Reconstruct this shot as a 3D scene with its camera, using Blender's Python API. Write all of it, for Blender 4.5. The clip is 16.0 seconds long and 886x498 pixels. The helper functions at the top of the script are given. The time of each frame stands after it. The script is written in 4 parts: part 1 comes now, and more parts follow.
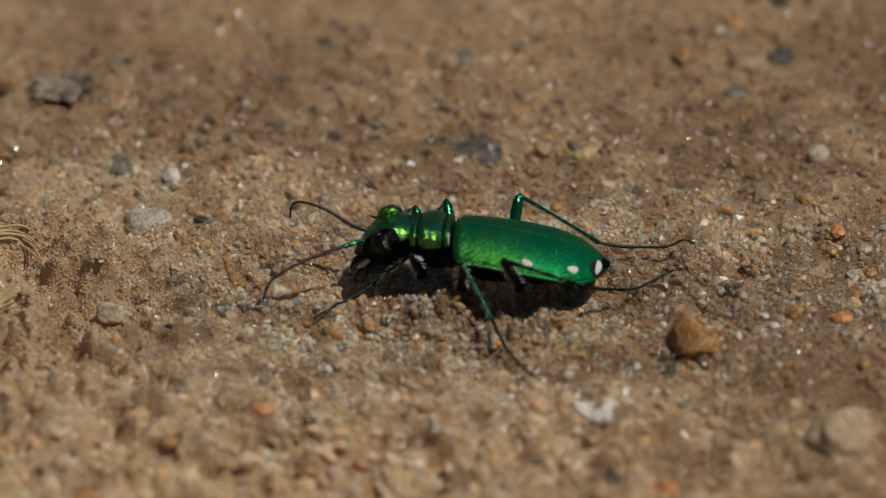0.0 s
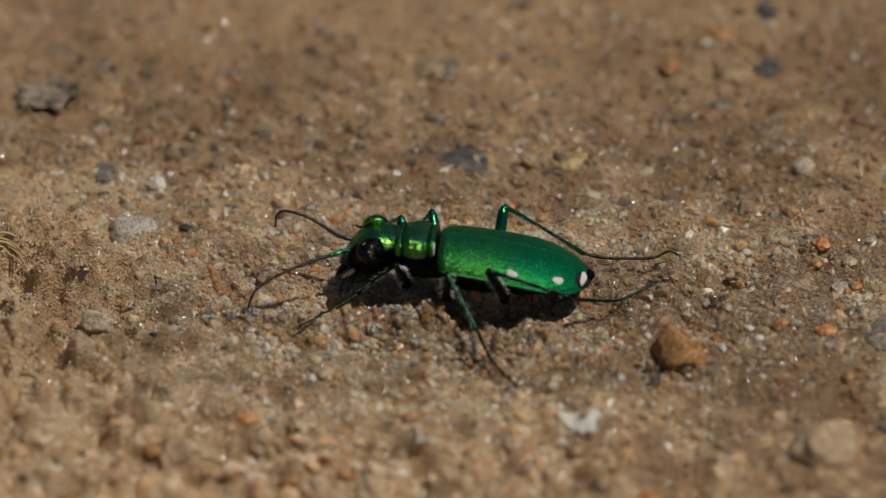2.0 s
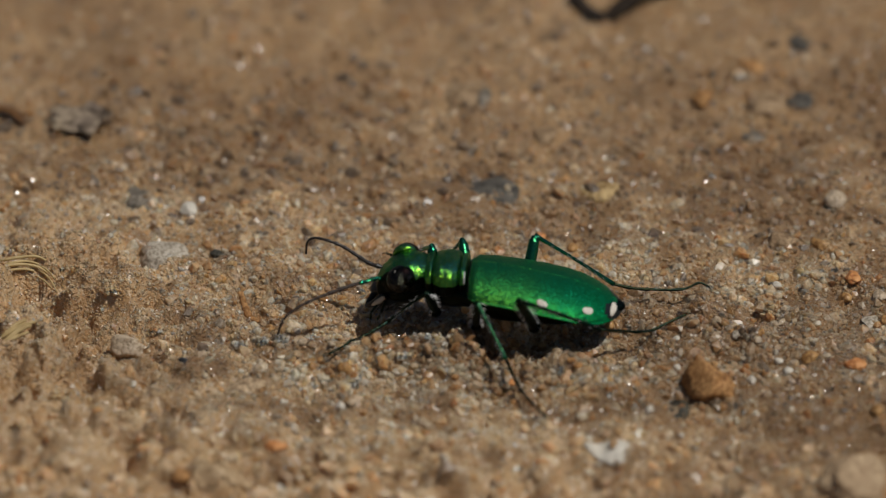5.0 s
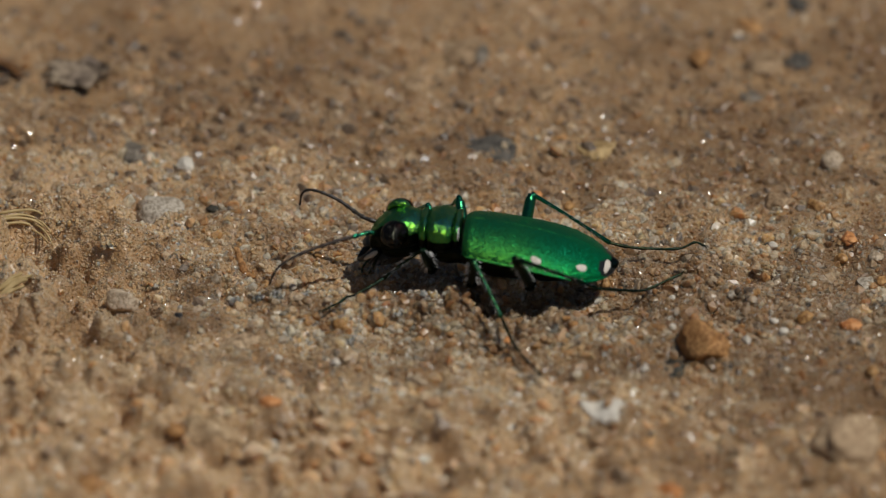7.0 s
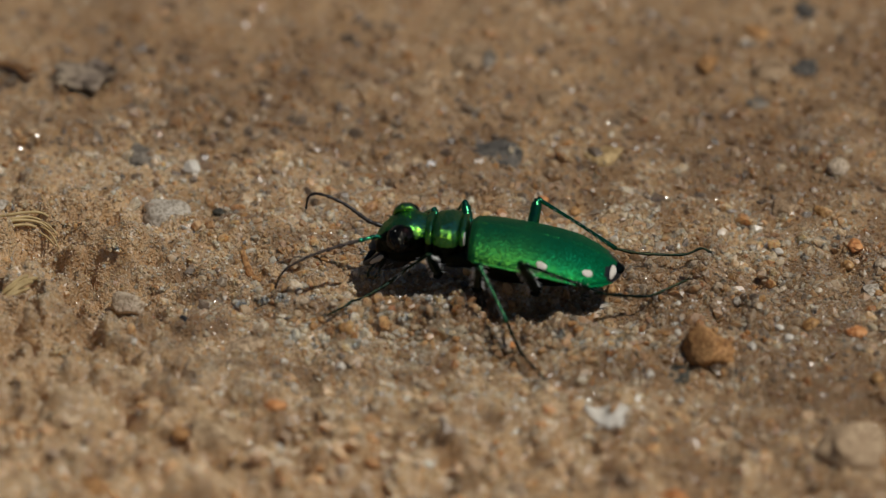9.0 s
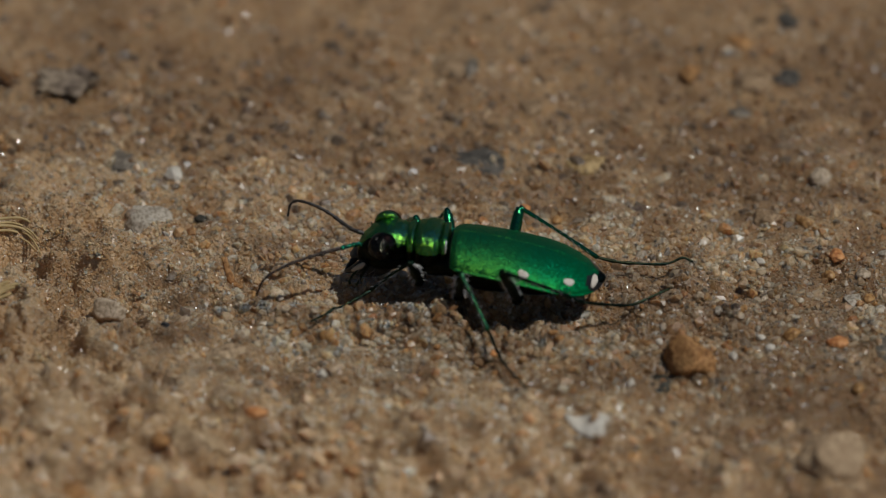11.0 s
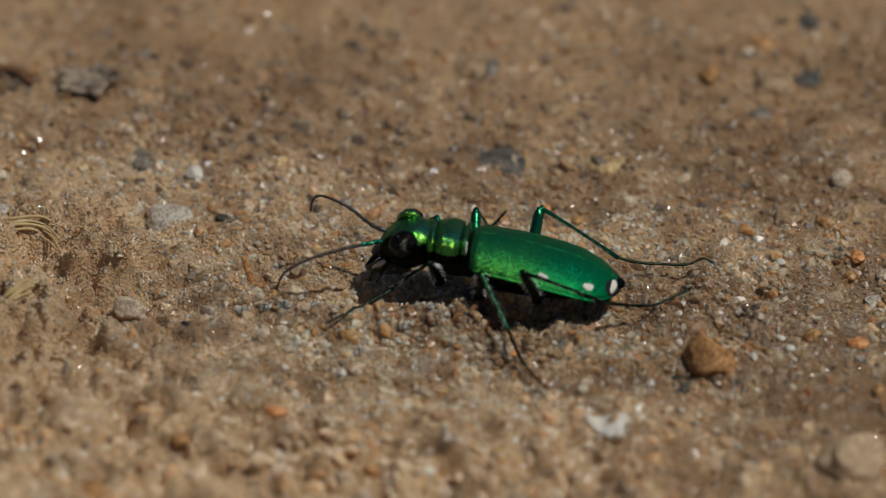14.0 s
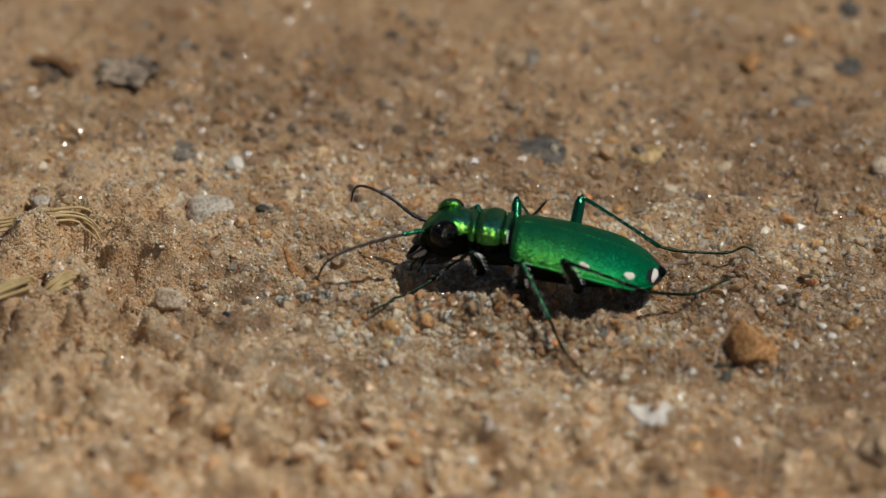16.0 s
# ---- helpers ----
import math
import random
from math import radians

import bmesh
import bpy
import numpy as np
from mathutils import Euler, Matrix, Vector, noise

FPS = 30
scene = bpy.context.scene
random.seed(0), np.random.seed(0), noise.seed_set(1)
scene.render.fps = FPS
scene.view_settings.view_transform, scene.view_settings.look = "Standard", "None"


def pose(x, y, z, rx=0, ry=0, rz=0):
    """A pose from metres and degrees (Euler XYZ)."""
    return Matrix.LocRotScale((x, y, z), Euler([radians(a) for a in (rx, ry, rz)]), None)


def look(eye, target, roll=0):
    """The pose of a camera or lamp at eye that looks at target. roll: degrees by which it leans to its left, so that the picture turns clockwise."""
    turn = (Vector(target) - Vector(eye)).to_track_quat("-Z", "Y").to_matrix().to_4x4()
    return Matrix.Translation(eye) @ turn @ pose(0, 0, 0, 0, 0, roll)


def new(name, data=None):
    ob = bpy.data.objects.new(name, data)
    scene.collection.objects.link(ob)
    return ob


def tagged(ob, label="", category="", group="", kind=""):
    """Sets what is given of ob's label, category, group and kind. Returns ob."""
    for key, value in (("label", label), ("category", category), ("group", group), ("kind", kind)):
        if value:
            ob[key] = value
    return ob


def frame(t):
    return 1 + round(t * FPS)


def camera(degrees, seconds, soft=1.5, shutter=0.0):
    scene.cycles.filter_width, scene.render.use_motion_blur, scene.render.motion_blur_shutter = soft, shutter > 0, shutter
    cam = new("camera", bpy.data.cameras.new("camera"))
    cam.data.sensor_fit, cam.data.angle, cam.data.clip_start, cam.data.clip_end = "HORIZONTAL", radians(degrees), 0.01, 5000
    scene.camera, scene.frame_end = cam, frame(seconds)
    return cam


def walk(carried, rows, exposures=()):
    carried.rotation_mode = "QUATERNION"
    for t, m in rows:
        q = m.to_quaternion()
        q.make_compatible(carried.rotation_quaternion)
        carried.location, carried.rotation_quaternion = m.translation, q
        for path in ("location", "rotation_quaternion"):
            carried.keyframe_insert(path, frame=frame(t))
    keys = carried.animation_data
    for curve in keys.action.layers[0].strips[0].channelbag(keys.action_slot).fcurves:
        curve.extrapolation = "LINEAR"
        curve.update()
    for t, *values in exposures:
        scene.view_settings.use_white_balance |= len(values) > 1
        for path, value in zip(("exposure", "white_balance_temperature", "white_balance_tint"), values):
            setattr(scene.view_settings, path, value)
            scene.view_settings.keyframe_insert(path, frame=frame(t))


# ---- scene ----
# A green tiger beetle on coarse damp sand, seen through a long close-up lens.
# Lengths below are written in millimetres and scaled by MM.
MM = 0.001
cam = camera(5.205, 16.0, soft=1.2)
cam.data.dof.use_dof = True
cam.data.dof.focus_distance = 0.4993
cam.data.dof.aperture_fstop = 30.0
cam.data.dof.aperture_blades = 0
EYE = (0.0, -0.41934, 0.27232)
TURNS = [
    (0.0, 56.9822, 1.5377, -1.1200),
    (0.5, 56.9850, 1.1206, -1.3762),
    (1.0, 56.9877, 1.0852, -1.4368),
    (1.5, 57.0269, 1.2546, -1.1651),
    (2.0, 57.0446, 1.1661, -0.9829),
    (2.5, 57.1295, 1.3910, -0.7555),
    (3.0, 57.2464, 1.2390, -0.5162),
    (3.2, 57.2782, 1.2080, -0.5699),
    (5.3, 57.1877, 0.5718, -0.4110),
    (5.5, 57.1457, 0.4879, -0.3788),
    (6.0, 56.9788, 0.4017, -0.3325),
    (6.5, 56.8954, 0.3843, -0.2831),
    (7.0, 56.9728, 0.2618, -0.2115),
    (7.5, 57.0249, 0.1288, -0.1656),
    (8.0, 57.0145, 0.1377, -0.1770),
    (8.5, 56.9820, 0.1416, -0.1090),
    (9.0, 57.0000, -0.0000, 0.0000),
    (11.5, 57.0739, -0.3717, 0.0564),
    (12.0, 57.1128, -0.4164, 0.0412),
    (12.5, 57.1322, -0.4278, 0.0652),
    (13.0, 57.1075, -0.4142, 0.1591),
    (13.5, 57.0593, -0.4150, 0.2564),
    (14.0, 57.0443, -0.4165, 0.2847),
    (14.5, 57.0314, -0.4069, 0.2537),
    (15.0, 57.0104, -0.3031, 0.2930),
    (15.5, 56.9762, -0.1958, 0.3756),
    (16.0, 56.9827, -0.0702, 0.3476),
]
walk(cam, [(t, pose(*EYE, rx, ry, rz)) for t, rx, ry, rz in TURNS], [(0.0, -0.06, 6500, 10), (9.2, -0.06, 6500, 10), (11.3, -0.45, 6250, 9), (11.5, -0.45, 6250, 9), (12.5, -0.08, 6280, 9), (14.5, -0.05, 6280, 9), (16.0, 0.22, 6350, 9)])

# ---- light: high sun from the right and a little from the near side, clear sky ----
SUN = Vector((0.46, -0.16, 1.0)).normalized()
world = bpy.data.worlds.new("sky")
scene.world = world
world.use_nodes = True
wn = world.node_tree.nodes
sky = wn.new("ShaderNodeTexSky")
sky.sky_type = "NISHITA"
sky.sun_disc = False
sky.sun_elevation = math.asin(SUN.z)
sky.sun_rotation = math.atan2(SUN.x, SUN.y)
wn["Background"].inputs["Strength"].default_value = 0.029
world.node_tree.links.new(sky.outputs[0], wn["Background"].inputs["Color"])
lamp = bpy.data.lights.new("sun", "SUN")
lamp.energy = 2.38
lamp.angle = radians(0.53)
lamp.color = (0.975, 0.95, 0.90)
sun = new("sun", lamp)
sun.matrix_world = look(SUN * 3.0, (0, 0, 0))


# ---- materials ----
def material(name, colour, rough=0.5, metal=0.0):
    m = bpy.data.materials.new(name)
    m.use_nodes = True
    b = m.node_tree.nodes["Principled BSDF"]
    b.inputs["Base Color"].default_value = (*colour, 1)
    b.inputs["Roughness"].default_value = rough
    b.inputs["Metallic"].default_value = metal
    return m, m.node_tree, b


def texture(nt, kind, scale, detail=2.0, coords="Object"):
    tc = nt.nodes.new("ShaderNodeTexCoord")
    tx = nt.nodes.new(kind)
    tx.inputs["Scale"].default_value = scale
    if "Detail" in tx.inputs:
        tx.inputs["Detail"].default_value = detail
    nt.links.new(tc.outputs[coords], tx.inputs["Vector"])
    return tx


def ramp(nt, source, stops, constant=False):
    r = nt.nodes.new("ShaderNodeValToRGB")
    e = r.color_ramp.elements
    r.color_ramp.interpolation = "CONSTANT" if constant else "LINEAR"
    while len(e) < len(stops):
        e.new(0.5)
    for s, (p, c) in zip(e, stops):
        s.position = p
        s.color = (*c, 1)
    nt.links.new(source, r.inputs["Fac"])
    return r


def mixed(nt, fac, a, b, mode="MIX"):
    n = nt.nodes.new("ShaderNodeMix")
    n.data_type = "RGBA"
    n.blend_type = mode
    if isinstance(fac, float):
        n.inputs["Factor"].default_value = fac
    else:
        nt.links.new(fac, n.inputs["Factor"])
    for sock, v in (("A", a), ("B", b)):
        s = [i for i in n.inputs if i.name == sock and i.type == "RGBA"][0]
        if isinstance(v, tuple):
            s.default_value = (*v, 1)
        else:
            nt.links.new(v, s)
    return [o for o in n.outputs if o.type == "RGBA"][0]


def bumped(nt, b, height, strength, distance):
    n = nt.nodes.new("ShaderNodeBump")
    n.inputs["Strength"].default_value = strength
    n.inputs["Distance"].default_value = distance
    nt.links.new(height, n.inputs["Height"])
    nt.links.new(n.outputs[0], b.inputs["Normal"])


SAND = [(0.0, (0.13, 0.065, 0.03)), (0.05, (0.34, 0.18, 0.07)), (0.18, (0.48, 0.28, 0.12)), (0.36, (0.57, 0.37, 0.19)),
        (0.54, (0.66, 0.47, 0.28)), (0.66, (0.62, 0.33, 0.12)), (0.78, (0.72, 0.54, 0.34)), (0.90, (0.40, 0.26, 0.14)),
        (0.92, (0.56, 0.20, 0.06)), (0.945, (0.80, 0.67, 0.49))]


CLEAR = [(0.0, (0.20, 0.12, 0.07)), (0.04, (0.66, 0.38, 0.17)), (0.14, (0.72, 0.52, 0.33)), (0.30, (0.80, 0.63, 0.44)), (0.44, (0.74, 0.53, 0.33)), (0.57, (0.70, 0.42, 0.19)),
         (0.67, (0.62, 0.29, 0.10)), (0.73, (0.72, 0.53, 0.34)), (0.85, (0.86, 0.75, 0.58)), (0.975, (0.14, 0.12, 0.10))]


GRIT = [(0.0, (0.09, 0.075, 0.06)), (0.13, (0.33, 0.22, 0.13)), (0.30, (0.46, 0.30, 0.16)), (0.46, (0.66, 0.50, 0.32)), (0.60, (0.38, 0.29, 0.19)), (0.70, (0.64, 0.32, 0.11)),
        (0.78, (0.78, 0.64, 0.46)), (0.92, (0.14, 0.125, 0.105))]


def ground_material():
    m, nt, b = material("damp_sand", (0.3, 0.2, 0.12), 0.55)
    fine = texture(nt, "ShaderNodeTexVoronoi", 5200.0)
    grains = ramp(nt, fine.outputs["Color"], [(0.0, (0.24, 0.12, 0.045)), (0.3, (0.44, 0.25, 0.10)), (0.6, (0.55, 0.33, 0.145)),
                                              (0.85, (0.58, 0.34, 0.14)), (1.0, (0.68, 0.52, 0.34))])
    dust = texture(nt, "ShaderNodeTexNoise", 420.0, 6.0)
    silt = ramp(nt, dust.outputs["Fac"], [(0.38, (0.39, 0.215, 0.09)), (0.62, (0.56, 0.35, 0.165))])
    c1 = mixed(nt, 0.55, grains.outputs["Color"], silt.outputs["Color"])
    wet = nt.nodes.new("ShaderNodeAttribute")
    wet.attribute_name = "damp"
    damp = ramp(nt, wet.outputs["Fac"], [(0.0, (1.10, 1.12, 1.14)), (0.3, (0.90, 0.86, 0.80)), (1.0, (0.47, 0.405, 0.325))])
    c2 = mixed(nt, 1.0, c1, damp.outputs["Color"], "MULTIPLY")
    nt.links.new(c2, b.inputs["Base Color"])
    bed = texture(nt, "ShaderNodeTexVoronoi", 5200.0)
    h = texture(nt, "ShaderNodeTexNoise", 3000.0, 3.0)
    heap = nt.nodes.new("ShaderNodeMath")
    heap.operation = "SUBTRACT"
    nt.links.new(h.outputs["Fac"], heap.inputs[0])
    nt.links.new(bed.outputs["Distance"], heap.inputs[1])
    bumped(nt, b, heap.outputs[0], 0.9, 0.00009)
    b.inputs["Roughness"].default_value = 0.45
    b.inputs["Coat Weight"].default_value = 0.5
    b.inputs["Coat Roughness"].default_value = 0.22
    b.inputs["Coat IOR"].default_value = 1.33
    return m


def grain_material(name, palette, coat_share, dull, gloss=0.5, film_rough=0.27, clear=0.0004, stains=0.85):
    m, nt, b = material(name, (0.4, 0.28, 0.18), 0.35)
    geo = nt.nodes.new("ShaderNodeNewGeometry")
    r = ramp(nt, geo.outputs["Random Per Island"], palette)
    film = texture(nt, "ShaderNodeTexNoise", 900.0, 5.0)
    coat = ramp(nt, film.outputs["Fac"], [(0.35, (0.46, 0.27, 0.125)), (0.65, (0.61, 0.39, 0.20))])
    c0 = mixed(nt, coat_share, r.outputs["Color"], coat.outputs["Color"])
    cloud = texture(nt, "ShaderNodeTexNoise", 5200.0, 3.0)
    flaw = ramp(nt, cloud.outputs["Fac"], [(0.34, (0.56, 0.44, 0.30)), (0.48, (1.0, 0.97, 0.93)), (0.66, (1.16, 1.17, 1.18))])
    c1 = mixed(nt, stains, c0, flaw.outputs["Color"], "MULTIPLY")
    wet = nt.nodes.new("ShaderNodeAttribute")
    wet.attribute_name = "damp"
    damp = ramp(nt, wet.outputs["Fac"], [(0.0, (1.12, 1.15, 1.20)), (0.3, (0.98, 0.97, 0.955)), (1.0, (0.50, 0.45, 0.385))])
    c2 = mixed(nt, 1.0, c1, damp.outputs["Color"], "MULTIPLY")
    nt.links.new(c2, b.inputs["Base Color"])
    b.inputs["Subsurface Weight"].default_value = 1.0
    b.inputs["Subsurface Radius"].default_value = (1.0, 0.9, 0.8)
    b.inputs["Subsurface Scale"].default_value = clear
    b.inputs["Coat Weight"].default_value = gloss
    b.inputs["Coat Roughness"].default_value = film_rough
    b.inputs["Coat IOR"].default_value = 1.42
    rr = nt.nodes.new("ShaderNodeMapRange")
    rr.inputs["From Min"].default_value, rr.inputs["From Max"].default_value = 0.0, 1.0
    rr.inputs["To Min"].default_value, rr.inputs["To Max"].default_value = 0.3, dull
    wob = nt.nodes.new("ShaderNodeTexWhiteNoise")
    wob.noise_dimensions = "1D"
    nt.links.new(geo.outputs["Random Per Island"], wob.inputs["W"])
    nt.links.new(wob.outputs["Value"], rr.inputs["Value"])
    nt.links.new(rr.outputs[0], b.inputs["Roughness"])
    h = texture(nt, "ShaderNodeTexNoise", 9000.0, 3.0)
    bumped(nt, b, h.outputs["Fac"], 0.9, 0.00004)
    return m


def stone_material(name, low, high, rough=0.6, scale=900.0, bump=0.00015, grit=True):
    m, nt, b = material(name, high, rough)
    b.inputs["Specular IOR Level"].default_value = 0.25
    a = texture(nt, "ShaderNodeTexNoise", scale, 6.0)
    r = ramp(nt, a.outputs["Fac"], [(0.32, low), (0.66, high)])
    col = r.outputs["Color"]
    if grit:
        v = texture(nt, "ShaderNodeTexNoise", scale * 6, 3.0)
        sp = ramp(nt, v.outputs["Fac"], [(0.42, tuple(x * 0.62 for x in low)), (0.52, (1.0, 1.0, 1.0))])
        col = mixed(nt, 0.55, col, sp.outputs["Color"], "MULTIPLY")
    nt.links.new(col, b.inputs["Base Color"])
    h = texture(nt, "ShaderNodeTexNoise", scale * 3, 6.0)
    bumped(nt, b, h.outputs["Fac"], 0.8, bump)
    return m


def shell_material(name, sheen, deep, narrow, wide, share, pits=12000.0, depth=0.00002, strength=0.5, wander=0.25, golden=0.05, facet=0.2, rear=None):
    """Metallic beetle shell: a deep wide sheen under a narrow bright one, with fine pits and hues that wander a little."""
    m, nt, b = material(name, deep, wide, 1.0)
    top = nt.nodes.new("ShaderNodeBsdfPrincipled")
    top.inputs["Metallic"].default_value = 1.0
    top.inputs["Roughness"].default_value = narrow
    n1 = texture(nt, "ShaderNodeTexNoise", 420.0, 3.0)
    n2 = texture(nt, "ShaderNodeTexVoronoi", pits)
    both = mixed(nt, 0.42, n1.outputs["Color"], n2.outputs["Color"])
    bw = nt.nodes.new("ShaderNodeRGBToBW")
    nt.links.new(both, bw.inputs[0])
    lo = tuple(s * (1 - wander) + d * wander for s, d in zip(sheen, deep))
    hi = (sheen[0] + golden, min(1.0, sheen[1] * (1 + wander)), sheen[2] * 0.7)
    r = ramp(nt, bw.outputs[0], [(0.34, lo), (0.5, sheen), (0.70, hi)])
    tone = r.outputs["Color"]
    if rear:  # the hue turns bluer towards the tail
        tc = nt.nodes.new("ShaderNodeTexCoord")
        sep = nt.nodes.new("ShaderNodeSeparateXYZ")
        nt.links.new(tc.outputs["Object"], sep.inputs[0])
        along = nt.nodes.new("ShaderNodeMapRange")
        along.inputs["From Min"].default_value, along.inputs["From Max"].default_value = 0.0015, 0.0068
        nt.links.new(sep.outputs["X"], along.inputs["Value"])
        tone = mixed(nt, along.outputs[0], tone, mixed(nt, 1.0, tone, rear, "MULTIPLY"))
    nt.links.new(tone, top.inputs["Base Color"])
    mix = nt.nodes.new("ShaderNodeMixShader")
    mix.inputs[0].default_value = share
    nt.links.new(b.outputs[0], mix.inputs[1])
    nt.links.new(top.outputs[0], mix.inputs[2])
    nt.links.new(mix.outputs[0], nt.nodes["Material Output"].inputs["Surface"])
    v = texture(nt, "ShaderNodeTexVoronoi", pits)
    bumped(nt, b, v.outputs["Distance"], strength, depth)
    # each pit tilts its own way, so the shell glitters
    geo = nt.nodes.new("ShaderNodeNewGeometry")
    mid = nt.nodes.new("ShaderNodeVectorMath")
    mid.operation = "SUBTRACT"
    mid.inputs[1].default_value = (0.5, 0.5, 0.5)
    nt.links.new(v.outputs["Color"], mid.inputs[0])
    tilt = nt.nodes.new("ShaderNodeVectorMath")
    tilt.operation = "MULTIPLY_ADD"
    tilt.inputs[1].default_value = (facet, facet, facet)
    nt.links.new(mid.outputs[0], tilt.inputs[0])
    nt.links.new(geo.outputs["Normal"], tilt.inputs[2])
    unit = nt.nodes.new("ShaderNodeVectorMath")
    unit.operation = "NORMALIZE"
    nt.links.new(tilt.outputs[0], unit.inputs[0])
    nt.links.new(unit.outputs[0], top.inputs["Normal"])
    return m


M_GROUND = ground_material()
M_GRAIN = grain_material("quartz_sand", SAND, 0.42, 0.6)
M_CLEAR = grain_material("glassy_sand", CLEAR, 0.2, 0.5, 0.45, 0.26, 0.0008, 0.65)
M_GRIT = grain_material("mixed_grit", GRIT, 0.25, 0.6)
M_MUDDY = grain_material("muddy_grit", CLEAR, 0.4, 0.8, 0.08, 0.45)
M_SHIN = shell_material("shin_shell", (0.05, 0.24, 0.15), (0.01, 0.06, 0.045), 0.35, 0.5, 0.45)
M_TAN = stone_material("orange_sandstone", (0.34, 0.16, 0.055), (0.60, 0.33, 0.13), 0.7)
M_PALE = stone_material("pale_stone", (0.48, 0.36, 0.23), (0.72, 0.58, 0.42), 0.5)
M_MUD = stone_material("muddy_stone", (0.30, 0.19, 0.10), (0.52, 0.36, 0.21), 0.75)
M_BUFF = stone_material("buff_stone", (0.42, 0.28, 0.16), (0.64, 0.47, 0.29), 0.75)
M_CHALK = stone_material("ivory_quartz", (0.44, 0.29, 0.15), (0.70, 0.52, 0.32), 0.55, 1300.0, 0.0002)
M_GREY = stone_material("grey_stone", (0.44, 0.37, 0.28), (0.60, 0.52, 0.41), 0.7)
M_WHITE = stone_material("white_quartz", (0.56, 0.49, 0.39), (0.80, 0.73, 0.61), 0.6, 700.0, grit=False)
M_DARK = stone_material("slate", (0.035, 0.032, 0.024), (0.095, 0.085, 0.062), 0.7)
M_HONEY = stone_material("honey_stone", (0.40, 0.26, 0.11), (0.62, 0.44, 0.21), 0.7)
M_CHIP = stone_material("blue_slate", (0.075, 0.066, 0.054), (0.18, 0.155, 0.125), 0.8)
M_SLATE = stone_material("weathered_slate", (0.15, 0.125, 0.095), (0.32, 0.265, 0.20), 0.75)
M_RED = stone_material("red_jasper", (0.58, 0.23, 0.07), (0.78, 0.38, 0.15), 0.45, 600.0)
M_AMBER = stone_material("amber_quartz", (0.38, 0.19, 0.06), (0.60, 0.36, 0.15), 0.3, 600.0)
M_BROWN = stone_material("brown_quartz", (0.12, 0.055, 0.02), (0.30, 0.15, 0.06), 0.3, 600.0)
M_BLACK = stone_material("black_mineral", (0.02, 0.02, 0.022), (0.06, 0.06, 0.062), 0.3, 800.0)
M_STRAW = stone_material("dry_straw", (0.36, 0.24, 0.095), (0.62, 0.46, 0.22), 0.55, 1500.0, 0.00005, False)
M_LEAF = stone_material("dead_leaf", (0.21, 0.155, 0.115), (0.44, 0.34, 0.23), 0.9, 420.0)
M_TWIG = stone_material("dark_twig", (0.02, 0.014, 0.01), (0.08, 0.055, 0.035), 0.8, 700.0)
M_MICA = material("mica", (0.8, 0.78, 0.74), 0.3, 0.6)[0]
M_ELYTRON = shell_material("green_shell", (0.017, 0.20, 0.040), (0.0, 0.092, 0.064), 0.46, 0.66, 0.54, 19000.0, 0.00002, 1.0, 0.4, 0.055, 0.56, (0.1, 1.4, 2.5))
M_PRONOTUM = shell_material("gold_green_shell", (0.24, 0.95, 0.10), (0.001, 0.024, 0.055), 0.28, 0.42, 0.28, 13000.0, 0.00002, 1.0, 0.3, 0.2, 0.5)
M_UNDER = shell_material("dark_shell", (0.006, 0.035, 0.025), (0.001, 0.004, 0.005), 0.3, 0.5, 0.15)
M_LEG = shell_material("leg_shell", (0.01, 0.31, 0.19), (0.001, 0.028, 0.034), 0.25, 0.5, 0.4)
M_TARSUS = shell_material("tarsus_shell", (0.03, 0.075, 0.058), (0.006, 0.010, 0.009), 0.34, 0.5, 0.28)
M_FEMUR = shell_material("femur_shell", (0.012, 0.065, 0.050), (0.002, 0.006, 0.006), 0.32, 0.5, 0.22)
M_EYE = shell_material("compound_eye", (0.66, 0.60, 0.64), (0.004, 0.002, 0.002), 0.16, 0.4, 0.045, 7000.0, 0.000004, 1.0, 0.1, 0.0, 0.85)
M_ANT = material("antenna", (0.022, 0.016, 0.013), 0.4)[0]
M_ANTTIP = stone_material("antenna_tip", (0.045, 0.03, 0.025), (0.09, 0.065, 0.05), 0.55, 2500.0, 0.00002)
M_LIP = stone_material("dull_lip", (0.02, 0.018, 0.013), (0.06, 0.05, 0.036), 0.5, 900.0, 0.00004, False)
M_IVORY = stone_material("ivory", (0.40, 0.33, 0.23), (0.56, 0.48, 0.36), 0.5, 900.0, 0.00004, False)
M_SPOT = stone_material("cream_spot", (0.66, 0.58, 0.47), (0.80, 0.74, 0.63), 0.5, 1800.0, 0.00003, False)
M_JET = material("jet_black", (0.008, 0.010, 0.010), 0.3)[0]
M_MOUTH = material("mouth_black", (0.006, 0.007, 0.006), 0.6)[0]
M_SPINE = material("dull_spine", (0.22, 0.21, 0.20), 0.45)[0]
M_BRISTLE = material("white_bristle", (0.86, 0.85, 0.83), 0.35)[0]


# ---- mesh helpers ----
def mesh_of(name, verts, faces, mat, smooth=True):
    me = bpy.data.meshes.new(name)
    me.from_pydata([tuple(v) for v in verts], [], faces)
    me.materials.append(mat)
    if smooth:
        me.polygons.foreach_set("use_smooth", [True] * len(me.polygons))
    me.update()
    return me


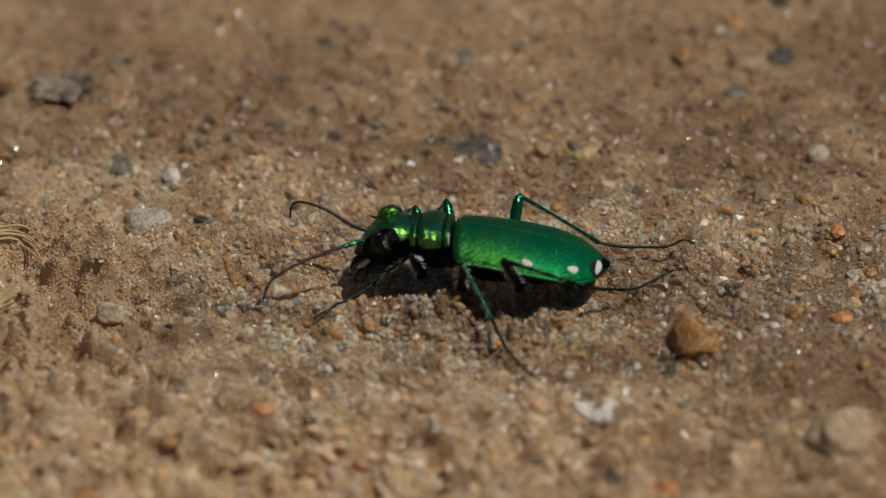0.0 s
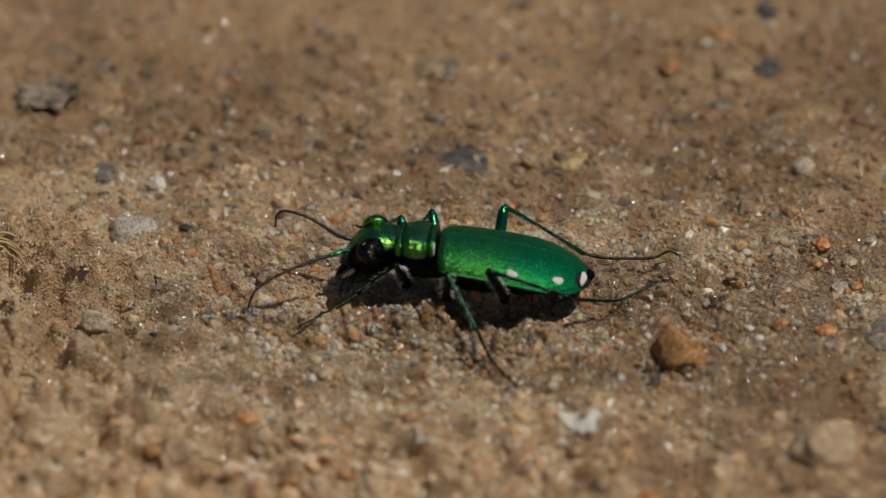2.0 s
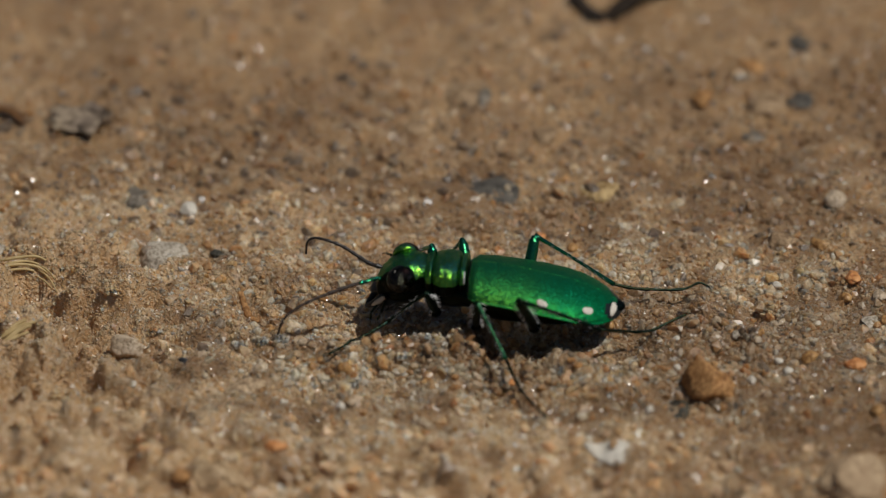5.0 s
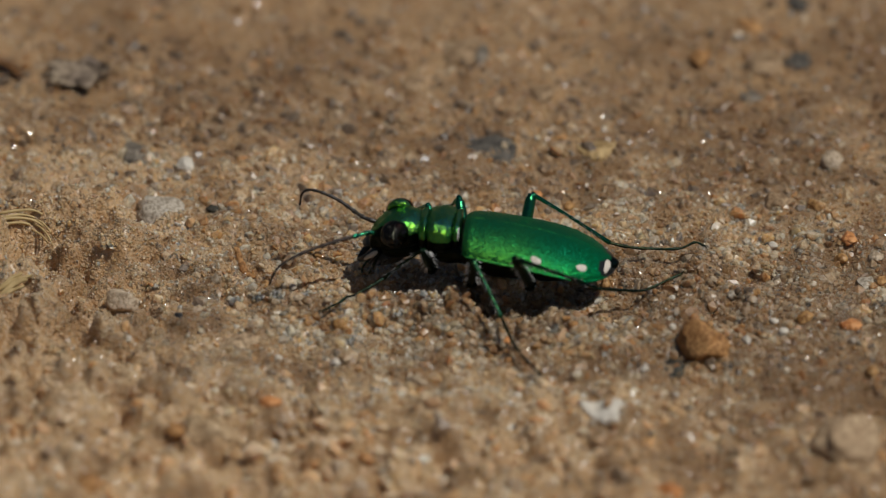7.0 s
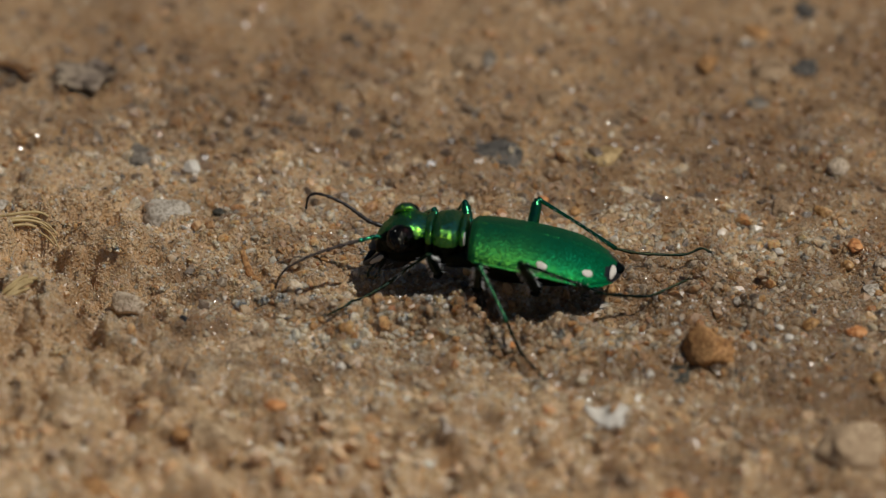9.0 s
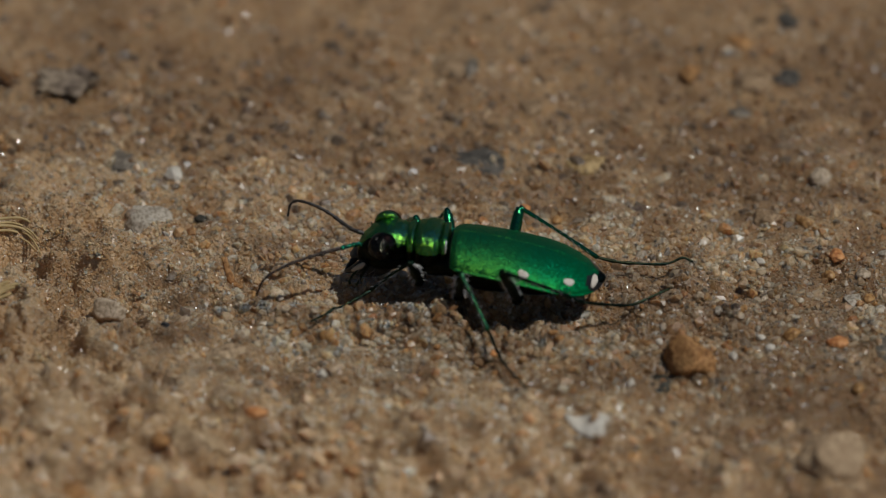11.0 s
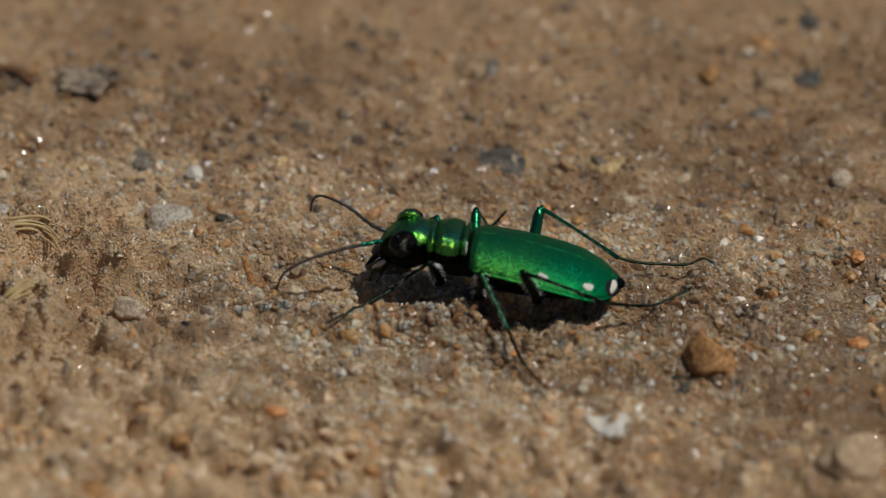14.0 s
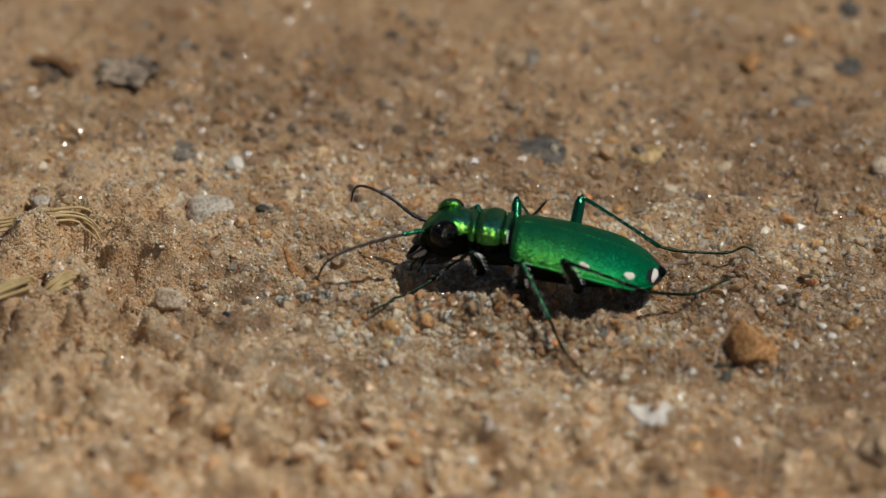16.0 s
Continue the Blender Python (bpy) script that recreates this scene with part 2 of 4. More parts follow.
def part(name, verts, faces, mat, parent, label="", origin=(0, 0, 0), smooth=True, yawed=False):
    """One mesh object under a thing or part; verts in mm in the parent thing's world, origin its pivot."""
    o = np.array(origin, float)
    if yawed:
        o, verts = heading(o), heading(np.array(verts, float))
    ob = new(name, mesh_of(name, (np.array(verts, float) - o) * MM, faces, mat, smooth))
    if parent is not None:
        ob.parent = parent
    base = o if parent is None else o - np.array(parent["pivot"])
    ob.location = Vector(base * MM)
    ob["pivot"] = [float(v) for v in o]
    return tagged(ob, label)


def heading(p):
    """The beetle's body stands turned by 8 degrees, its head farther off and lower."""
    p = np.array(p, float)
    a = radians(-8.0)
    x, y, z = p[..., 0] - 3.5, p[..., 1] + 3.2, p[..., 2]
    return np.stack([3.5 + x * math.cos(a) - y * math.sin(a), -3.2 + x * math.sin(a) + y * math.cos(a), z + 0.0913 * x], -1)


def loft(rings, caps=True):
    """Verts and faces through a list of equal rings of points."""
    n = len(rings[0])
    verts = [p for r in rings for p in r]
    faces = [(i * n + j, i * n + (j + 1) % n, (i + 1) * n + (j + 1) % n, (i + 1) * n + j) for i in range(len(rings) - 1) for j in range(n)]
    if caps:
        faces += [tuple(range(n))[::-1], tuple((len(rings) - 1) * n + j for j in range(n))]
    return verts, faces


def merged(*pieces):
    verts, faces = [], []
    for v, f in pieces:
        k = len(verts)
        verts += [tuple(p) for p in v]
        faces += [tuple(i + k for i in q) for q in f]
    return verts, faces


def smooth_path(points, steps):
    """Catmull-Rom through the points."""
    p = [np.array(q, float) for q in points]
    p = [2 * p[0] - p[1]] + p + [2 * p[-1] - p[-2]]
    out = []
    for i in range(1, len(p) - 2):
        for k in range(steps):
            t = k / steps
            out.append(0.5 * (2 * p[i] + (p[i + 1] - p[i - 1]) * t + (2 * p[i - 1] - 5 * p[i] + 4 * p[i + 1] - p[i + 2]) * t * t
                              + (3 * p[i] - p[i - 1] - 3 * p[i + 1] + p[i + 2]) * t ** 3))
    return out + [p[-2]]


def tube(path, radii, sides=8):
    """A tube along a path, with a radius at each of its points."""
    rings = []
    path = [np.array(q, float) for q in path]
    for i, q in enumerate(path):
        d = path[min(i + 1, len(path) - 1)] - path[max(i - 1, 0)]
        d /= np.linalg.norm(d) + 1e-9
        a = np.cross(d, (0.13, 0.31, 0.94))
        a /= np.linalg.norm(a)
        b = np.cross(d, a)
        rings.append([q + radii[i] * (math.cos(w) * a + math.sin(w) * b) for w in np.linspace(0, 2 * math.pi, sides, endpoint=False)])
    return loft(rings)


def lerp(x, xs, ys):
    return float(np.interp(x, xs, ys))


# ---- the ground's shape ----
def lattice(seed):
    return np.random.RandomState(seed).rand(256, 256)


def value_noise(x, y, seed):
    g = lattice(seed)
    xi, yi = np.floor(x).astype(int), np.floor(y).astype(int)
    fx, fy = x - xi, y - yi
    fx, fy = fx * fx * fx * (fx * (fx * 6 - 15) + 10), fy * fy * fy * (fy * (fy * 6 - 15) + 10)
    a, b = g[xi % 256, yi % 256], g[(xi + 1) % 256, yi % 256]
    c, d = g[xi % 256, (yi + 1) % 256], g[(xi + 1) % 256, (yi + 1) % 256]
    return (a * (1 - fx) + b * fx) * (1 - fy) + (c * (1 - fx) + d * fx) * fy - 0.5


def bell(x, y, cx, cy, rx, ry):
    return np.exp(-(((x - cx) / rx) ** 2 + ((y - cy) / ry) ** 2))


def crumbs(x, y):
    """Where the sand is loose and crumbly, 0 to 1."""
    k = bell(x, y, -21, 0, 7, 5) + bell(x, y, -21, -8, 7, 6.0) + 0.5 * bell(x, y, 2, -6.5, 8, 2.5) + 0.4 * bell(x, y, -9, -1.5, 3, 2) + 0.35 * bell(x, y, 13, -2, 6, 3) + 0.65 * bell(x, y, -14, -17, 11, 5) + 0.35 * bell(x, y, 6, -19, 12, 4)
    return np.clip(k, 0, 1)


HOLLOWS = [(-23.9, -9.9, 1.6, 0.35, 1.3), (-20.5, -12.1, 0.5, 0.7, 1.2), (-17.1, -10.2, 0.8, 0.5, 1.0), (-21.2, -1.7, 0.7, 0.8, 0.9), (-21.2, -4.3, 0.9, 0.4, 0.8), (-22.7, -5.8, 0.6, 0.5, 0.9),
           (24.9, -17.6, 0.8, 1.6, 0.9), (26.2, -19.8, 1.6, 0.5, 0.8), (-13.4, -17.8, 0.5, 0.6, 0.9), (-23.9, 15.8, 0.6, 0.8, 1.3), (8.6, 27.4, 1.4, 0.9, 1.2),
           (-6.6, -14.6, 0.5, 0.6, 0.7), (6.2, -11.8, 0.7, 0.4, 0.6), (-12.0, 3.0, 0.5, 0.4, 0.6), (-15.4, 3.2, 0.4, 0.5, 0.9), (2.0, -7.6, 0.7, 0.4, 0.7), (-20.1, 2.6, 0.32, 0.4, 1.0), (-19.3, 2.5, 0.32, 0.4, 1.0), (-18.9, 1.8, 0.32, 0.4, 1.0), (-17.4, 2.9, 0.32, 0.4, 1.0), (-15.6, 2.8, 0.32, 0.4, 1.0), (-20.7, -1.2, 0.32, 0.4, 1.0), (-22.3, -2.3, 0.32, 0.4, 1.0), (-21.9, -0.3, 0.32, 0.4, 1.0), (-4.5, -18.5, 1.0, 0.7, 0.9), (4.0, -18.0, 0.8, 0.6, 0.8)]


def height(x, y):
    """Ground height in mm; about level under the beetle, rougher where the sand is loose."""
    near = np.exp(-((x ** 2 + y ** 2) / 70.0 ** 2) ** 2)
    z = 1.5 * value_noise(x / 19 + 3.3, y / 19 + 7.7, 1) + 0.75 * value_noise(x / 7.3, y / 7.3, 2)
    z = z * (1 - 0.75 * bell(x, y, 3, -4, 13, 8))
    c = crumbs(x, y)
    z += (0.42 + 0.55 * bell(x, y, -8, -17, 22, 7)) * np.maximum(value_noise(x / 3.1 + 9, y / 3.1, 6), -0.2)
    calm = 1 - 0.45 / (1 + np.exp(-(y - 9) / 2.0))
    z *= calm
    z += (0.6 * calm + 1.7 * c) * value_noise(x / 2.3, y / 2.3, 3) + (0.32 + 1.5 * c) * value_noise(x / 1.0, y / 1.0, 4) + (0.08 + 0.5 * c) * value_noise(x / 0.5, y / 0.5, 5)
    z -= 0.55 * bell(x, y, -3.9, -3.6, 1.5, 0.8) + 0.75 * bell(x, y, 6.4, -5.8, 2.9, 0.95) + 0.5 * bell(x, y, 4.5, -5.0, 4.5, 1.4) + 0.35 * bell(x, y, -1.5, -3.2, 3, 1.2)
    z -= 0.7 * bell(x, y, 14.6, -1.4, 0.7, 0.5) + 0.7 * bell(x, y, -9.7, -1.4, 0.8, 0.45) + 0.9 * bell(x, y, -19.5, -1.2, 1.2, 0.7) + 0.6 * bell(x, y, 11.6, -9.8, 0.9, 0.9)
    rift = 0.5 * value_noise(x / 1.9 + 2.2, y / 1.9 + 5.1, 8) + 0.3 * value_noise(x / 0.8, y / 0.8, 9)
    z -= 1.2 * c * np.clip(1 - np.abs(rift) / 0.10, 0, 1)
    for cx, cy, rx, ry, k in HOLLOWS:
        z -= k * bell(x, y, cx, cy, rx, ry)
    z += 0.36 * bell(x, y, -2.6, -5.2, 2.0, 0.6) + 0.45 * bell(x, y, 8.25, -15.4, 1.7, 1.1) + 0.35 * bell(x, y, 0.2, -5.6, 1.2, 0.5) + 0.42 * bell(x, y, 0.3, -5.5, 3.6, 0.75) + 0.25 * bell(x, y, 6.0, -7.4, 3.0, 0.7)
    z += 0.5 * bell(x, y, 20.4, -18.8, 2.4, 2.0) + 0.5 * bell(x, y, 18.6, -18.8, 1.2, 1.4)
    return z * near - 0.1


def ground_at(x, y):
    return float(height(np.array([float(x)]), np.array([float(y)]))[0])


def axis(lo, hi, step, reach):
    inner = list(np.arange(lo, hi + step / 2, step))
    out, d = [], step
    while not out or out[-1] < reach:
        d *= 1.3
        out.append((out[-1] if out else 0.0) + d)
    return np.array([lo - v for v in reversed(out)] + inner + [hi + v for v in out])


WET_AND_SHADED = [(8, 28, 40, 14, 0.15), (22, 12, 8, 9, 0.2), (20, -19, 9, 5, 0.5), (21, -10, 8, 6, 0.3), (14, -3, 9, 4, 0.15), (-12, 3, 10, 3, 0.15), (16, -12, 7, 2.6, 0.7), (-10, -5.2, 4.5, 2.4, 0.6), (8, -10, 6, 2.0, 0.4), (15, -2, 5, 2.5, 0.5), (11, -4, 3, 2, 0.35), (10.6, -0.4, 3.0, 2.0, 0.8), (5, 10, 12, 6, 0.15), (19, 16, 12, 10, 0.25), (-8, 20, 12, 9, 0.12),
       # last three darken the soil in the beetle's shade and in two hollows
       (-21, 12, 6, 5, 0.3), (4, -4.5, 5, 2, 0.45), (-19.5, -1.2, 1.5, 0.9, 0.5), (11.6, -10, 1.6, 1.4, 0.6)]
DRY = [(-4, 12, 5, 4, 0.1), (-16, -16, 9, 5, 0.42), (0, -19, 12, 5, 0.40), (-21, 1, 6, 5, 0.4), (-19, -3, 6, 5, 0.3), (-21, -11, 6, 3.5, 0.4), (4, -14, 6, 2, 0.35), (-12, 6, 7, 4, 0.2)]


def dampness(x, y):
    """How damp the sand is, 0 to 1: stains some mm to cm across, with ragged edges; also darkens the shade under the
    beetle and two hollows.
    """
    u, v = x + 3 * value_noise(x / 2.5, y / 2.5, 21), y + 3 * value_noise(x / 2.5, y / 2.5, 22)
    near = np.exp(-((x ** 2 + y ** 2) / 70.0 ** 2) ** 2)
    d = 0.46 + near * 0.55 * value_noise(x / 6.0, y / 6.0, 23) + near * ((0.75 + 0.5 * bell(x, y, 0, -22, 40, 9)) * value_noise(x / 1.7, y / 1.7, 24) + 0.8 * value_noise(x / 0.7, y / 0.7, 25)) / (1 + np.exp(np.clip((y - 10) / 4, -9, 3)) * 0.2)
    for cx, cy, rx, ry, k in WET_AND_SHADED:
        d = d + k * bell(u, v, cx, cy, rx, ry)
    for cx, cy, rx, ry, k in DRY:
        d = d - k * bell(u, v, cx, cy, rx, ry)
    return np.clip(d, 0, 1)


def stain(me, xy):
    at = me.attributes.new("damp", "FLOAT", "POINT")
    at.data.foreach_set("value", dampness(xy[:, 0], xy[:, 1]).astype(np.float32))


def build_ground():
    xs, ys = axis(-31, 31, 0.19, 400000.0), axis(-31, 36, 0.19, 400000.0)
    gx, gy = np.meshgrid(xs, ys)
    gz = height(gx, gy)
    nx, ny = len(xs), len(ys)
    co = np.stack([gx.ravel(), gy.ravel(), gz.ravel()], 1) * MM
    i = (np.arange(ny - 1)[:, None] * nx + np.arange(nx - 1)[None, :]).ravel()
    quads = np.stack([i, i + 1, i + nx + 1, i + nx], 1)
    me = bpy.data.meshes.new("ground")
    me.vertices.add(len(co))
    me.vertices.foreach_set("co", co.ravel())
    me.loops.add(quads.size)
    me.loops.foreach_set("vertex_index", quads.ravel())
    me.polygons.add(len(quads))
    me.polygons.foreach_set("loop_start", np.arange(0, quads.size, 4))
    me.polygons.foreach_set("use_smooth", np.ones(len(quads), bool))
    me.materials.append(M_GROUND)
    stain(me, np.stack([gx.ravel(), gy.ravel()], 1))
    me.update(calc_edges=True)
    ob = new("ground", me)
    return tagged(ob, "brown damp sandy soil, crumbly and uneven, in bright sun", "ground", kind="structure")


def ball(level):
    if level == 0:
        return (np.array([(1, 0, 0), (0, 1, 0), (-1, 0, 0), (0, -1, 0), (0, 0, 1), (0, 0, -1)], float),
                np.array([(0, 1, 4), (1, 2, 4), (2, 3, 4), (3, 0, 4), (1, 0, 5), (2, 1, 5), (3, 2, 5), (0, 3, 5)]))
    bm = bmesh.new()
    bmesh.ops.create_icosphere(bm, subdivisions=level, radius=1.0)
    v = np.array([p.co[:] for p in bm.verts])
    f = np.array([[p.index for p in q.verts] for q in bm.faces])
    bm.free()
    return v, f


def scatter(name, count, level, sizes, sink, seed, label, spread, mat=M_GRAIN, worn=False, beds=()):
    """A heap of irregular sand grains in one mesh; beds: where they lie thick (x, y, reach in x and y)."""
    rs = np.random.RandomState(seed)
    v0, f0 = ball(level)
    if beds:
        b = np.array(beds)[rs.randint(0, len(beds), count)]
        x, y = b[:, 0] + b[:, 2] * rs.normal(size=count), b[:, 1] + b[:, 3] * rs.normal(size=count)
    else:
        x, y = rs.uniform(-30, 30, count), np.clip(rs.normal(spread[0], spread[1], count), -31, 36) if spread[1] else rs.uniform(-31, 36, count)
    r = np.clip(np.exp(rs.normal(math.log(sizes[0]), sizes[1], count)), 0.03, sizes[2])
    if sizes[0] > 0.07:  # only fine sand where the soil is crumbly
        loose = np.clip((crumbs(x, y) - 0.45) / 0.5, 0, 1)
        r = r * (1 - 0.3 * loose)
        keep = rs.uniform(0, 1, count) > (0.8 * loose if sizes[0] > 0.12 else 0)
        if worn:
            keep &= (y > 4.5 + rs.normal(0, 1.5, count)) | (spread[0] < 0)
        x, y, r, count = x[keep], y[keep], r[keep], int(keep.sum())
        fine = 1 / (1 + np.exp((x + 12.5 + 0.35 * np.clip(y, -9, 9)) / 1.6)) * np.clip((9 - y) / 4, 0, 1)
        r = np.where((rs.uniform(0, 1, count) < 0.93 * fine) & (spread[0] > -15), np.minimum(r, rs.uniform(0.06, 0.12, count)), r)
    n = len(v0)
    shape = rs.uniform(0.5, 1.35, (count, 1, 3))
    lump = 1 + rs.uniform(-0.36, 0.36, (count, n, 1)) * (0.3 if level > 1 else 1.0)
    p = v0[None] * shape * lump
    if level > 1:  # broken faces
        for k in range(7):
            n_k = rs.normal(size=(count, 3))
            n_k /= np.linalg.norm(n_k, axis=1)[:, None]
            over = np.einsum("nkj,nj->nk", p, n_k) - rs.uniform(0.45, 0.75, count)[:, None]
            p -= np.maximum(over, 0)[..., None] * n_k[:, None, :]
    q = rs.normal(size=(count, 4))
    q /= np.linalg.norm(q, axis=1)[:, None]
    w, a, b, c = q.T
    rot = np.stack([1 - 2 * (b * b + c * c), 2 * (a * b - c * w), 2 * (a * c + b * w), 2 * (a * b + c * w), 1 - 2 * (a * a + c * c), 2 * (b * c - a * w),
                    2 * (a * c - b * w), 2 * (b * c + a * w), 1 - 2 * (a * a + b * b)], 1).reshape(-1, 3, 3)
    p = np.einsum("nij,nkj->nki", rot, p) * r[:, None, None]
    z = height(x, y) + r * (rs.uniform(sink[0], sink[1], count) - 0.16 * dampness(x, y))
    p += np.stack([x, y, z], 1)[:, None, :]
    f = (f0[None] + (np.arange(count) * n)[:, None, None]).reshape(-1, 3)
    me = bpy.data.meshes.new(name)
    me.vertices.add(count * n)
    me.vertices.foreach_set("co", (p.reshape(-1, 3) * MM).ravel())
    me.loops.add(f.size)
    me.loops.foreach_set("vertex_index", f.ravel().astype(np.int32))
    me.polygons.add(len(f))
    me.polygons.foreach_set("loop_start", np.arange(0, f.size, 3))
    me.polygons.foreach_set("use_smooth", np.zeros(len(f), bool))
    me.materials.append(mat)
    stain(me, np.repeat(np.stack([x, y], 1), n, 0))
    me.update(calc_edges=True)
    return tagged(new(name, me), label, "sand", kind="stuff")


build_ground()
scatter("fine_sand", 30000, 0, (0.078, 0.30, 0.15), (-0.8, 0.3), 17, "fine pale crumbly sand on the loose soil", (-7.5, 8.0))
scatter("fine_sand", 90000, 0, (0.058, 0.30, 0.12), (-0.8, 0.3), 14, "fine tan silt and sand between the grains", (-4.5, 8.5))
scatter("sand", 44000, 1, (0.080, 0.52, 0.30), (-0.9, 0.1), 11, "loose tan and orange quartz sand grains on the soil", (-4.0, 11.0))
scatter("sand", 20000, 1, (0.098, 0.55, 0.40), (-0.9, 0.05), 13, "tan sand grains on the soil around the beetle", (0, 0))
scatter("coarse_sand", 14000, 1, (0.145, 0.42, 0.40), (-0.8, 0.1), 12, "coarser glassy sand grains, cream, grey and rust", (-3.5, 7.0), M_CLEAR)
COARSE = [(9, -9, 6, 2.2), (14, -6, 5, 3), (4, -8, 4, 1.6), (18, -3, 5, 3), (8, 3, 10, 2.5), (-4, -6.5, 3, 1.2), (0, 2, 12, 5)]
scatter("coarse_sand", 3400, 2, (0.25, 0.36, 0.50), (-0.75, 0.0), 31, "coarse broken quartz grains, cream, amber and clear", (0, 0), M_CLEAR, False, COARSE)
scatter("coarse_sand", 9000, 1, (0.19, 0.40, 0.5), (-0.8, 0.0), 15, "mixed amber, cream and grey grit on the far sand", (15, 9.0), M_GRIT, True)
FAR = [(-8, 12, 8, 4), (-15, 11, 6, 4), (3, 11, 8, 3.5), (14, 10, 7, 4), (0, 19, 15, 6), (-4, 6, 9, 2)]
scatter("grit", 2600, 2, (0.27, 0.40, 0.65), (-0.85, -0.1), 32, "mixed dark, cream and rusty grit on the far sand", (17, 9.0), M_GRIT, True, FAR)
scatter("grit", 800, 2, (0.38, 0.4, 0.9), (-0.75, -0.1), 33, "cream and amber quartz grit in the near mud", (-19, 4.5), M_MUDDY, True)
scatter("coarse_sand", 1500, 1, (0.22, 0.4, 0.55), (-0.8, 0.05), 16, "pale glassy grit on the near sand", (-17.5, 4.0), M_MUDDY)


# ---- stones ----
def pebble(x, y, size, mat, label, name="pebble", category="stone", turn=0.0, seed=0, sink=0.3, rough=0.22, group="", cuts=9):
    """An irregular stone: a lumpy ball flattened to size (mm across x, y, z), sunk a little."""
    bm = bmesh.new()
    bmesh.ops.create_icosphere(bm, subdivisions=3 if max(size) < 1.0 else 4, radius=1.0)
    off = Vector((seed * 7.31 + 2.0, seed * 3.77, seed * 1.93))
    rs = random.Random(seed * 31 + 7)
    faces = [(Vector((rs.gauss(0, 1), rs.gauss(0, 1), rs.gauss(0.1, 0.8))).normalized(), rs.uniform(0.62, 0.86)) for k in range(cuts)]
    for v in bm.verts:
        d = noise.noise(v.co * 0.9 + off) * rough * 1.8 + noise.noise(v.co * 2.3 + off) * rough * 0.9 + noise.noise(v.co * 6.0 + off) * rough * 0.3
        v.co *= 1 + d
        for n, cut in faces:
            over = v.co.dot(n) - cut
            if over > 0:
                v.co -= n * over * 0.88
        v.co *= 1 + 0.05 * noise.noise(v.co * 5.0 + off) + 0.03 * noise.noise(v.co * 11.0 + off)
        v.co = Vector((v.co.x * size[0] / 2, v.co.y * size[1] / 2, v.co.z * size[2] / 2)) * MM
    if size[2] <= 0.6 and max(size) > 1.4:  # a thin stone beds itself into the soil's slope
        a = radians(turn)
        px = np.array([x + (v.co.x * math.cos(a) - v.co.y * math.sin(a)) / MM for v in bm.verts])
        py = np.array([y + (v.co.x * math.sin(a) + v.co.y * math.cos(a)) / MM for v in bm.verts])
        for v, dz in zip(bm.verts, height(px, py) - ground_at(x, y)):
            v.co.z += 0.85 * float(dz) * MM
    for f in bm.faces:
        f.smooth = True
    me = bpy.data.meshes.new(name)
    bm.to_mesh(me)
    bm.free()
    me.materials.append(mat)
    ob = new(name, me)
    ob.matrix_basis = pose(x * MM, y * MM, (ground_at(x, y) + size[2] * (0.5 - sink)) * MM, 0, 0, turn)
    return tagged(ob, label, category, group)


